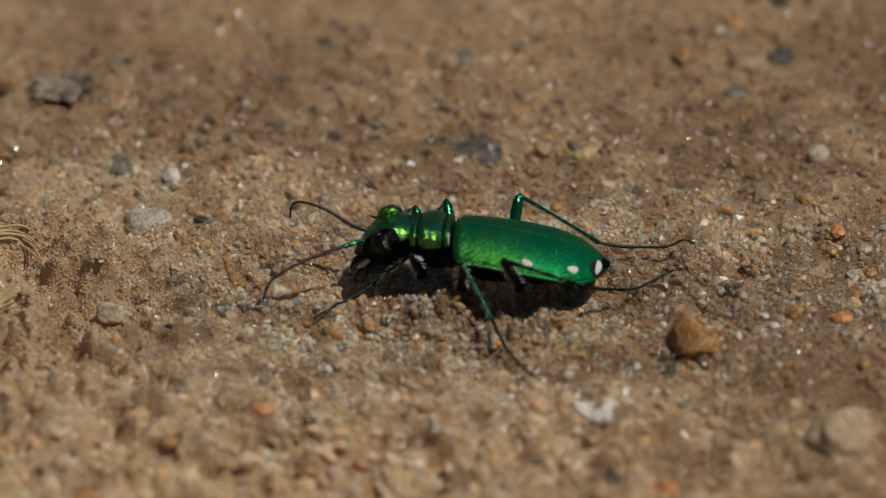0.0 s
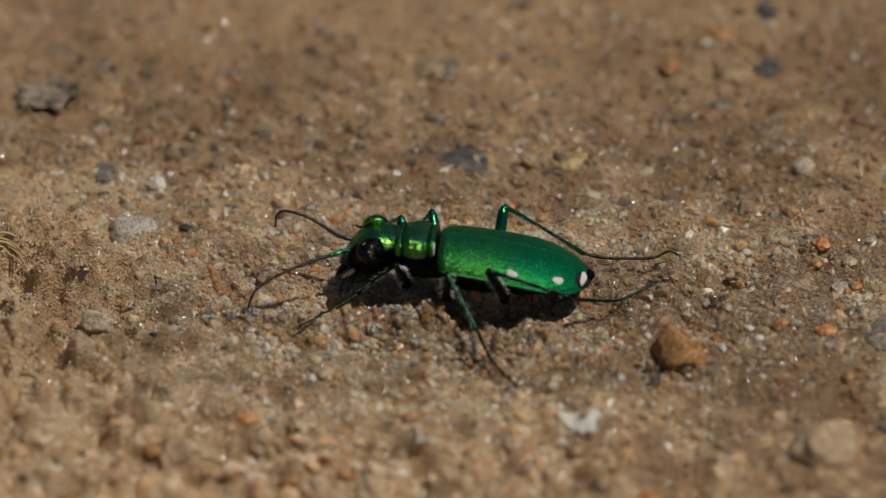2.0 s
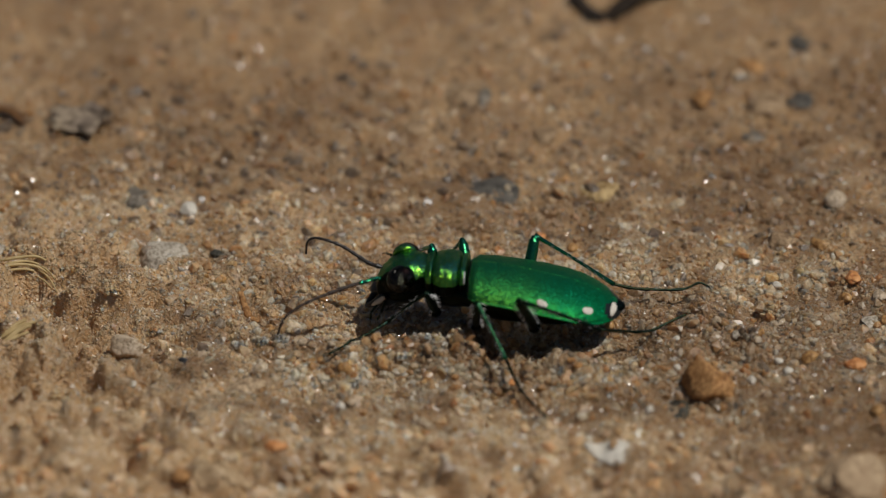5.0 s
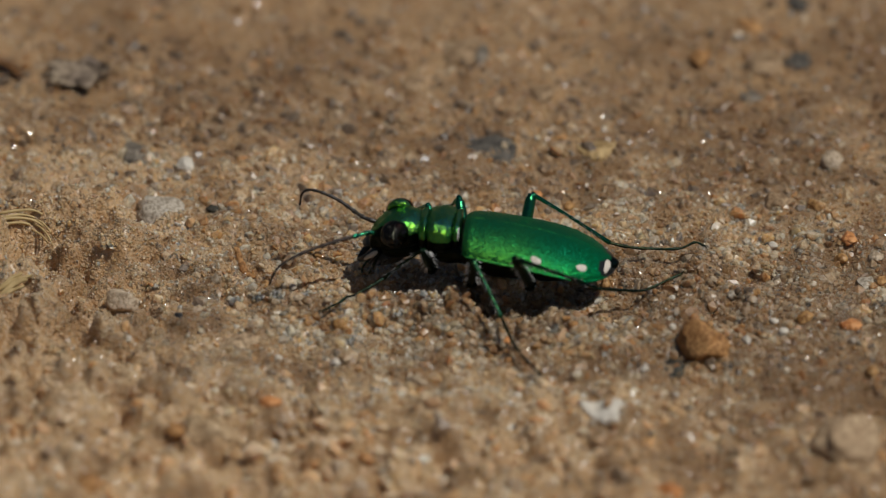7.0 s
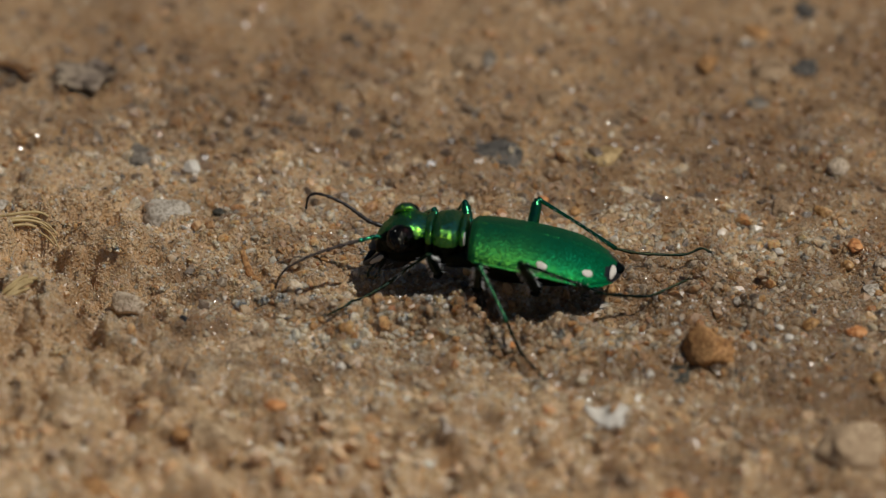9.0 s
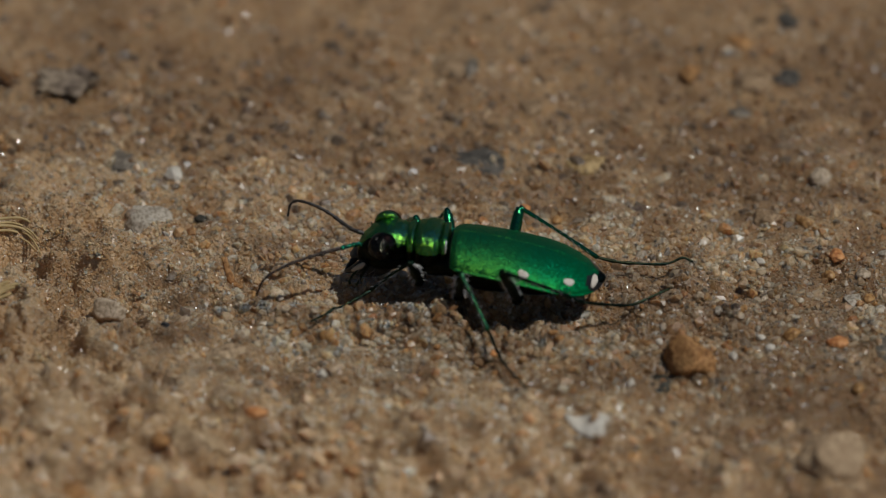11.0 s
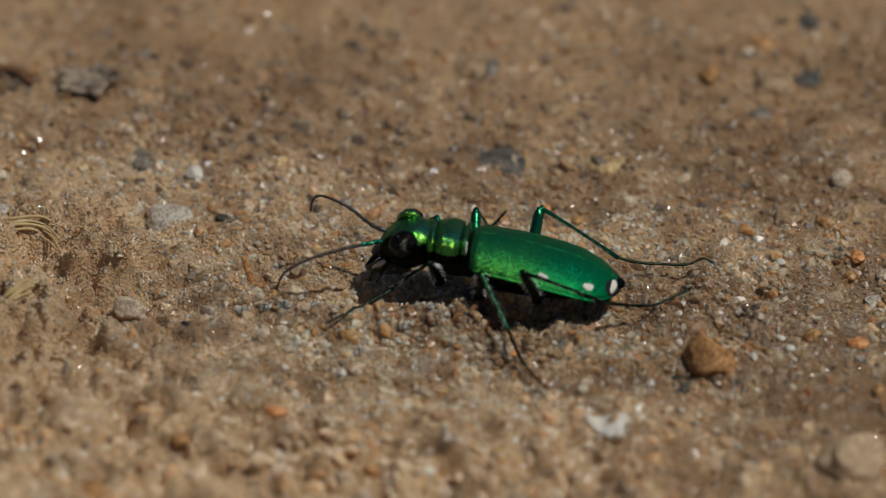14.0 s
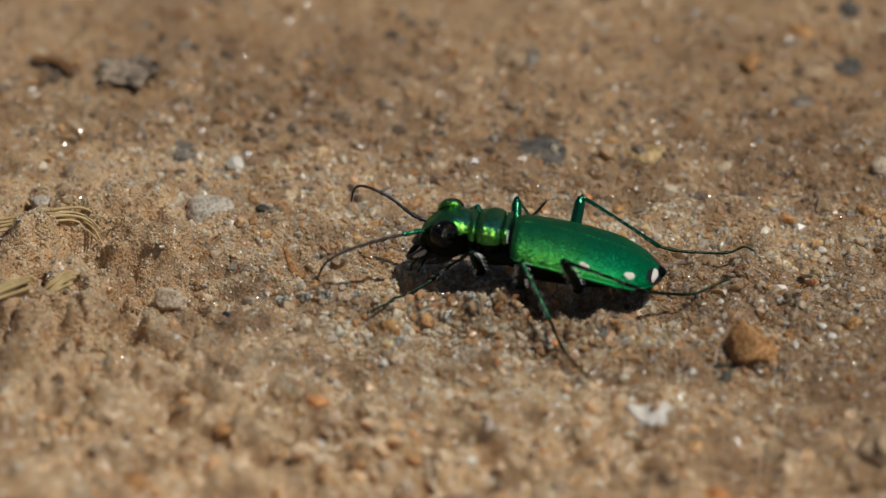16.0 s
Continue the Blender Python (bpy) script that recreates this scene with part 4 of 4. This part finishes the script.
def body_loft(stations, sides=28, flat=1.0, cy=AX, wrinkle=0.0):
    """stations: x, centre z, half width, half height."""
    path = smooth_path(stations, 5)
    rings = []
    for x, cz, hw, hh in path:
        hw, hh = max(hw, 0.02), max(hh, 0.02)
        rings.append([(x, cy + hw * math.copysign(abs(math.cos(a)) ** flat, math.cos(a)), cz + hh * math.copysign(abs(math.sin(a)) ** flat, math.sin(a)))
                      for a in np.linspace(0, 2 * math.pi, sides, endpoint=False)])
    if wrinkle:
        rings = [[tuple(np.array(p) + wrinkle * np.array(noise.noise_vector(Vector(p) * 2.7)) + 0.5 * wrinkle * np.array(noise.noise_vector(Vector(p) * 6.5))) for p in r] for r in rings]
    return loft(rings)


def darken(ob, verts, sides, level, face=-99.0):
    """Blackish shell on the faces below a level between the ring's bottom (-1) and top (1)."""
    ob.data.materials.append(M_UNDER)
    for q in ob.data.polygons:
        k = min(q.vertices) // sides
        ring = [verts[k * sides + j][2] for j in range(sides)]
        mid, half = (max(ring) + min(ring)) / 2, (max(ring) - min(ring)) / 2 + 1e-6
        here = level if verts[k * sides][0] > face else 0.8
        if (sum(verts[i][2] for i in q.vertices) / len(q.vertices) - mid) / half < here:
            q.material_index = 1


PRO = [(-0.88, 3.1, 0.55, 0.5), (-0.86, 3.1, 0.98, 0.78), (-0.72, 3.1, 1.10, 0.86), (-0.52, 3.1, 1.13, 0.86), (-0.44, 3.06, 0.98, 0.72), (-0.34, 3.07, 1.16, 0.86), (-0.1, 3.05, 1.30, 0.94),
       (0.3, 3.03, 1.36, 0.97), (0.65, 3.0, 1.28, 0.92), (0.84, 2.98, 1.16, 0.84), (0.90, 2.94, 1.02, 0.71), (0.98, 2.97, 1.16, 0.84), (1.12, 2.97, 1.18, 0.84), (1.2, 2.97, 1.12, 0.8), (1.26, 2.95, 0.9, 0.6)]
v, f = body_loft(PRO, 48, 0.68, wrinkle=0.06)
pronotum = part("pronotum", v, f, M_PRONOTUM, beetle, "golden green collar, ridged front and back", (0.3, AX, 3.0), yawed=True)
darken(pronotum, v, 48, -0.05)
v, f = body_loft([(-0.9, 2.35, 0.6, 0.5), (-0.3, 2.2, 0.95, 0.85), (0.6, 2.15, 1.15, 0.95), (1.4, 2.15, 1.35, 0.9), (2.6, 1.8, 1.6, 1.2), (3.8, 1.55, 1.65, 1.12), (5.2, 1.3, 1.75, 0.95), (6.6, 1.15, 1.65, 0.76),
                  (7.8, 1.08, 1.3, 0.45), (8.6, 0.95, 0.8, 0.32), (9.15, 0.85, 0.35, 0.2), (9.3, 0.84, 0.1, 0.08)])
arc = [(1.20, AX + 1.19 * math.copysign(abs(math.cos(a)) ** 0.68, math.cos(a)), 2.97 + 0.87 * math.copysign(abs(math.sin(a)) ** 0.68, math.sin(a))) for a in np.linspace(2.35, 3.1, 12)]
part("collar_fringe", *tube(arc, [0.035] * 12, 6), M_BRISTLE, pronotum, "pale fringe of hairs on the collar's edge", (1.2, AX, 3.0), yawed=True)
throat_v, throat_f = body_loft([(-3.05, 2.35, 0.45, 0.35), (-2.75, 2.28, 0.78, 0.6), (-2.2, 2.25, 0.98, 0.74), (-1.6, 2.28, 1.0, 0.74), (-1.0, 2.4, 0.85, 0.62), (-0.6, 2.5, 0.6, 0.45)])
abdomen = part("abdomen", v, f, M_UNDER, beetle, "blackish green underside", (3.0, AX, 2.0), yawed=True)

HEAD = [(-0.72, 3.15, 0.6, 0.55), (-0.85, 3.15, 0.85, 0.72), (-1.1, 3.15, 1.0, 0.82), (-1.5, 3.16, 1.12, 0.90), (-1.9, 3.14, 1.16, 0.93), (-2.3, 3.08, 1.10, 0.92), (-2.7, 2.96, 0.98, 0.85), (-3.05, 2.80, 0.82, 0.72),
        (-3.3, 2.66, 0.70, 0.55), (-3.42, 2.58, 0.55, 0.4), (-3.5, 2.54, 0.3, 0.25)]
v, f = body_loft(HEAD, 48, 0.74, wrinkle=0.06)
head = part("head", v, f, M_PRONOTUM, beetle, "dark green head with golden sheen", (-0.9, AX, 3.1), yawed=True)
darken(head, v, 48, 0.25, -2.35)
part("throat", throat_v, throat_f, M_UNDER, head, "blackish green cheek and throat", (-0.9, AX, 2.4), yawed=True)


def eye(side):
    bm = bmesh.new()
    bmesh.ops.create_uvsphere(bm, u_segments=28, v_segments=20, radius=1.0)
    vs = [np.array((-2.06, AX + side * (1.02 if side > 0 else 1.10), 3.44)) + np.array((v.co.x * 0.74, v.co.y * 0.58, v.co.z * 0.74)) for v in bm.verts]
    fs = [tuple(p.index for p in q.verts) for q in bm.faces]
    bm.free()
    vs = [v + 0.03 * np.array(noise.noise_vector(Vector(v) * 3.1)) for v in vs]
    part("eye", vs, fs, M_EYE, head, "bulging dark brown glossy compound eye", (-2.06, AX + side, 3.4), yawed=True)
    if side < 0:
        return
    # green brow ridge over the eye
    arc = [(-2.06 + 0.6 * math.cos(a), AX + side * 0.78, 3.5 + 0.62 * math.sin(a)) for a in np.linspace(0.25, 2.9, 14)]
    v, f = tube(arc, [0.06 + 0.16 * math.sin(math.pi * k / 13) for k in range(14)], 10)
    part("brow", v, f, M_PRONOTUM, head, "green ridge above the eye", (-2.06, AX + side * 0.8, 3.9), yawed=True)


eye(-1)
eye(1)


def antenna(points, name, label):
    """Eleven slender segments, each a little thicker at its end."""
    points = [(p[0], p[1] + 0.9, p[2] - 0.585) for p in points]
    path = smooth_path(points, 14)
    length = np.concatenate([[0], np.cumsum([np.linalg.norm(path[i + 1] - path[i]) for i in range(len(path) - 1)])])
    radii = []
    for s in length / length[-1]:
        k = (s * 11) % 1.0
        radii.append((0.135 - 0.075 * s) * (0.82 + 0.36 * k ** 3))
    radii[0] = 0.12
    cut = int(len(path) * 0.30)
    v, f = tube(path[:cut + 1], radii[:cut + 1], 8)
    far = points[-1][1] > -3.5
    base = part(name, v, f, M_ANT if far else M_LEG, head, label, points[0])
    v, f = tube(path[cut:], radii[cut:], 8)
    return base, part("flagellum", v, f, M_ANTTIP if points[-1][1] < -3.5 else M_ANT, head, "dark thin outer antenna segments", points[0])


antenna([(-3.0, -2.75, 3.15), (-3.45, -2.68, 3.28), (-3.75, -2.58, 3.36), (-4.14, -2.5, 3.61), (-4.72, -2.3, 4.0), (-5.29, -2.1, 4.28), (-6.01, -1.9, 4.49), (-6.56, -1.7, 4.47), (-6.88, -1.6, 4.16), (-7.0, -1.6, 3.48)],
        "antenna", "curved dark antenna")
antenna([(-3.1, -3.7, 3.05), (-3.39, -3.75, 3.19), (-3.99, -4.0, 3.18), (-4.99, -4.5, 3.2), (-5.99, -4.9, 3.08), (-6.85, -5.2, 2.9), (-7.7, -5.5, 2.58), (-8.22, -5.7, 2.16), (-8.54, -5.7, 1.31)],
        "antenna", "long drooping antenna, green at its base")


def mandible(side):
    path = smooth_path([(-3.0, AX + side * 0.62, 2.2), (-3.4, AX + side * 0.68, 1.9), (-3.8, AX + side * 0.45, 1.55), (-4.05, AX + side * 0.1, 1.3), (-4.1, AX - side * 0.12, 1.25)], 6)
    n = len(path)
    v, f = tube(path, [0.26 * (1 - 0.82 * (i / (n - 1)) ** 1.2) for i in range(n)], 10)
    teeth = [tube(smooth_path([path[k], path[k] + (0.02, -side * 0.22, 0.0)], 3), [0.08, 0.06, 0.04, 0.015], 6) for k in (9, 13, 17)]
    v, f = merged((v, f), *teeth)
    part("mandible", v, f, M_MOUTH, head, "dark toothed sickle jaw", (-3.1, AX + side * 0.6, 2.3), yawed=True)
    path = smooth_path([(-3.0, AX + side * 0.80, 2.22), (-3.35, AX + side * 0.90, 1.97), (-3.66, AX + side * 0.78, 1.74)], 6)
    n = len(path)
    v, f = tube(path, [0.15 * math.sin(math.pi * (0.2 + 0.68 * i / (n - 1))) for i in range(n)], 10)
    part("jaw_base", v, f, M_IVORY, head, "ivory patch on the jaw's outer side", (-3.1, AX + side * 0.7, 2.3), yawed=True)


mandible(-1)
mandible(1)
v, f = body_loft([(-3.25, 2.5, 0.62, 0.16), (-3.5, 2.43, 0.6, 0.14), (-3.7, 2.36, 0.5, 0.11), (-3.82, 2.31, 0.3, 0.07), (-3.86, 2.3, 0.1, 0.03)], 20)
part("labrum", v, f, M_LIP, head, "pale upper lip", (-3.2, AX, 2.5), yawed=True)


def bristles(path, count, length, seed, lo=0.1, hi=0.95, thick=1.0, rows=False):
    """Stiff hairs along a limb."""
    rs = random.Random(seed)
    out = []
    for k in range(count):
        i = int((lo + (hi - lo) * k / count) * (len(path) - 1))
        p = np.array(path[i])
        d = np.array(path[min(i + 1, len(path) - 1)]) - np.array(path[max(i - 1, 0)])
        d /= np.linalg.norm(d)
        if rows:
            s = np.cross(d, (0, -0.84, 0.54)) * (1 if k % 2 else -1) / 1.0 + np.array((rs.gauss(0, 0.12), rs.uniform(-0.45, 0.1), rs.gauss(0, 0.12)))
            d = -d
        else:
            s = np.array((rs.gauss(0, 1), rs.gauss(-0.9, 0.6), rs.gauss(0, 1)))
        s -= d * (s @ d)
        s /= np.linalg.norm(s)
        q = p + s * (0.15 if rows else 0.1)
        e = q + (s * 0.75 + d * 0.8) * length * rs.uniform(0.7, 1.1)
        out.append(tube([q, (q + e) / 2, e], [0.018 * thick, 0.014 * thick, 0.005 * thick], 4))
    return merged(*out)


def palp(points, r):
    path = smooth_path(points, 6)
    n = len(path)
    v, f = tube(path, [r * (0.75 + 0.35 * ((i / n * 3.2) % 1.0)) for i in range(n)], 7)
    part("palp", v, f, M_TARSUS, head, "thin shiny green mouth feeler", points[0], yawed=True)


v, f = body_loft([(-3.62, 1.25, 0.2, 0.22), (-3.4, 1.35, 0.42, 0.42), (-3.0, 1.5, 0.6, 0.55), (-2.5, 1.62, 0.72, 0.6), (-1.9, 1.75, 0.7, 0.5), (-1.5, 1.9, 0.4, 0.3)], 20)
part("maxilla", v, f, M_MOUTH, head, "black mouthparts under the head", (-2.6, AX, 1.6), yawed=True)
for mx, my in ((-3.3, -3.85), (-2.9, -4.0), (-2.5, -3.95)):
    hairs = bristles(smooth_path([(mx + 0.1, my, 1.7), (mx - 0.1, my - 0.1, 1.0)], 8), 9, 0.34, int(-mx * 10), 0.1, 0.95, 1.2)
    part("mouth_hairs", *hairs, M_SPINE, head, "pale stiff hairs round the mouth", (mx, my, 1.6), yawed=True)
palp([(-2.9, -3.9, 2.1), (-3.35, -4.2, 1.9), (-3.7, -4.3, 1.45), (-3.75, -4.2, 1.05)], 0.07)
palp([(-2.9, -3.7, 2.0), (-3.1, -3.95, 1.6), (-3.3, -4.0, 1.1), (-3.45, -3.9, 0.8)], 0.07)
palp([(-2.9, -2.7, 2.1), (-3.5, -2.5, 1.9), (-3.9, -2.5, 1.4)], 0.07)
palp([(-3.0, -3.0, 2.0), (-3.4, -3.0, 1.5), (-3.7, -3.1, 1.0)], 0.06)


def leg(name, joints, tarsus, seed, femur_r=0.2, hairy=40, shin_mat=M_LEG):
    """joints: hip, knee, ankle; tarsus: points from the ankle to the claw. The femur carries shin and foot."""
    hip, knee, ankle = [np.array(q, float) for q in joints]
    mid = (hip + knee) / 2
    fp = smooth_path([hip, hip * 0.65 + knee * 0.35 + (0, 0, 0.02), knee * 0.8 + hip * 0.2, knee], 6)
    n = len(fp)
    fr = [femur_r * (0.72 + 0.55 * math.sin(math.pi * (0.25 + 0.6 * i / (n - 1)))) * (1.0 if i < n - 3 else 0.8) for i in range(n)]
    femur = part(name, *tube(fp, fr, 12), M_FEMUR if hairy > 5 else M_LEG, beetle, "slender metallic green leg", hip)
    if hairy > 5:
        inner = np.array((0.1, 0.45, 0.75))
        part("coxa", *tube(smooth_path([hip + inner, hip + inner * 0.4, hip, hip - (0.05, 0.0, 0.22)], 4), [0.2 + 0.14 * math.sin(math.pi * (i + 1) / 14) for i in range(13)], 12), M_UNDER, beetle, "black hip joint", hip)
    if hairy:
        v, f = bristles(fp, hairy, 0.46, seed, 0.05, 0.97, 0.9, True)
        part("bristles", v, f, M_BRISTLE, femur, "stiff white hairs", hip)
    bow = (knee + ankle) / 2 + np.array((0, 0, 0.06))
    tp = smooth_path([knee, bow, ankle], 10)
    n = len(tp)
    tr = [0.13 - 0.045 * math.sin(math.pi * i / (n - 1)) for i in range(n)]
    tr[0] = 0.15
    shin = part("tibia", *tube(tp, tr, 9), shin_mat, femur, "thin green shin", knee)
    v, f = bristles(tp, 24, 0.24, seed + 50, 0.2, 0.95)
    spines = part("spines", v, f, M_SPINE, femur, "short pale shin spines", knee)
    path = smooth_path([ankle, *[(x, y, max(z, ground_at(x, y) + 0.26)) for x, y, z in tarsus]], 9)
    path = [np.array((q[0], q[1], max(q[2], ground_at(q[0], q[1]) + 0.14))) for q in path]
    n = len(path)
    rad = [(0.10 - 0.04 * i / n) * (0.8 + 0.4 * ((i / n * 5) % 1.0) ** 2) for i in range(n)]
    v, f = tube(path, rad, 8)
    end, d = path[-1], path[-1] - path[-3]
    d /= np.linalg.norm(d)
    sidew = np.cross(d, (0, 0, 1))
    claws = [tube([end, end + d * 0.16 + s * sidew * 0.1 + (0, 0, 0.05), end + d * 0.26 + s * sidew * 0.14 - np.array((0, 0, 0.06))], [0.03, 0.022, 0.008], 5) for s in (-1, 1)]
    v, f = merged((v, f), *claws)
    foot = part("tarsus", v, f, M_TARSUS, femur, "dark jointed foot with two claws", knee)
    return femur, [shin, spines, foot]


near_fore, _ = leg("front_leg", [(-0.3, -3.7, 0.95), (-0.74, -4.6, 2.66), (-2.70, -4.04, 0.6)], [(-3.4, -4.5, 0.4), (-4.14, -4.98, 0.25), (-5.76, -6.24, 0.12)], 1, shin_mat=M_FEMUR)
near_mid, _ = leg("middle_leg", [(1.75, -5.0, 0.95), (1.83, -6.2, 3.05), (3.23, -7.85, 0.7)], [(3.7, -9.3, 0.35), (4.16, -10.53, 0.25), (5.14, -12.23, 0.12)], 2, shin_mat=M_SHIN)
near_hind, _ = leg("hind_leg", [(4.7, -5.3, 0.95), (3.91, -6.9, 3.61), (8.08, -5.75, 1.02)], [(9.3, -5.2, 0.55), (10.53, -4.61, 0.15), (11.83, -3.96, 0.1), (12.47, -3.66, 0.25)], 3, 0.21, shin_mat=M_FEMUR)
far_hind, _ = leg("hind_leg", [(4.3, -2.2, 1.2), (4.84, -0.9, 3.64), (8.85, -0.72, 0.5)], [(9.7, -0.78, 0.3), (10.59, -0.79, 0.2), (12.33, -0.69, 0.1), (13.21, -0.41, 0.3), (13.67, -0.45, 0.12)], 4, 0.24, 4)
far_mid, far_mid_low = leg("middle_leg", [(1.5, -2.2, 1.5), (1.13, -0.6, 3.24), (0.32, 1.69, 0.6)], [(-0.7, 2.3, 0.3), (-1.68, 2.93, 0.2)], 5, 0.22, 4)
far_fore, far_fore_low = leg("front_leg", [(-0.3, -2.5, 1.7), (-0.43, -1.6, 3.55), (-1.86, 1.8, 0.6)], [(-2.2, 2.4, 0.3), (-2.74, 3.03, 0.15)], 6, 0.22, 4)


# ---- what moves ----
def about(ob, point, rx, ry, rz, shift=(0, 0, 0)):
    """The part's rest pose turned by degrees about a point (mm) and shifted (mm), in its parent's space."""
    rest = Matrix.Translation(ob.location)
    pivot = Vector(np.array(point, float) - np.array(ob.parent["pivot"])) * MM
    return Matrix.Translation(pivot + Vector(shift) * MM) @ pose(0, 0, 0, rx, ry, rz) @ Matrix.Translation(-pivot) @ rest


def motions():
    collar = (0.3, AX, 3.0)
    # the body settles: a small shift at 6.2 s, then the front rises and the tail sinks at 12.7 s
    first, last = ((0, 0, 0), (0.11, 0, -0.08)), ((0, 2.0, 0), (0.0, 0, -0.03))
    for ob in (left_elytron, right_elytron, pronotum, abdomen):
        r = ob
        a, b, c = about(ob, collar, *first[0], first[1]), about(ob, collar, 0, 0, 0), about(ob, collar, *last[0], last[1])
        walk(r, [(0.0, a), (3.2, a), (5.3, a), (6.1, a), (6.3, b), (9.2, b), (11.3, b), (12.55, b), (12.75, c), (16.0, c)])
    neck = (-0.9, AX, 3.1)
    a, b, c = about(head, neck, 0, -2.0, 0, (0.11, 0, -0.07)), about(head, neck, 0, 0, 0), about(head, neck, 0, 1.2, -1.5, (0.04, 0, 0.05))
    walk(head, [(0.0, a), (3.2, a), (5.3, a), (6.1, a), (6.3, b), (9.2, b), (11.3, b), (12.55, b), (12.75, c), (16.0, c)])
    # the far middle leg swings its shin and foot back at 12.65 s
    knee, ankle, hip = (1.13, -0.6, 3.24), (0.32, 1.69, 0.6), (1.5, -2.2, 1.5)
    a, c = about(far_mid, hip, 0, 0, 0), about(far_mid, hip, 0, 14, 0)
    walk(far_mid, [(0.0, a), (12.5, a), (12.7, c), (16.0, c)])
    for ob in far_mid_low:
        rest = about(ob, knee, 0, 0, 0)
        up = about(ob, knee, 24, -8, 0) @ rest.inverted() @ about(ob, knee, 0, 0, -20)
        back = about(ob, knee, 0, -14, 0) @ rest.inverted() @ about(ob, knee, 0, 0, -36)
        if ob is far_mid_low[2]:
            back = back @ rest.inverted() @ about(ob, ankle, 0, 0, -43)
        walk(ob, [(0.0, rest), (12.5, rest), (12.6, up), (12.7, back), (16.0, back)])
    # the far front leg is lifted and waved past the head at 6.2 s
    hip = (-0.3, -2.5, 1.7)
    a, m, c = about(far_fore, hip, 0, 0, 0), about(far_fore, hip, -8, 22, 0), about(far_fore, hip, 0, 0, 0, (0.0, 0, -0.12))
    walk(far_fore, [(0.0, a), (6.05, a), (6.2, m), (6.35, c), (16.0, c)])
    knee = (-0.43, -1.6, 3.55)
    for ob in far_fore_low:
        a, m = about(ob, knee, 0, 0, 0), about(ob, knee, 0, 55, 65)
        walk(ob, [(0.0, a), (6.05, a), (6.2, m), (6.35, a), (16.0, a)])


motions()
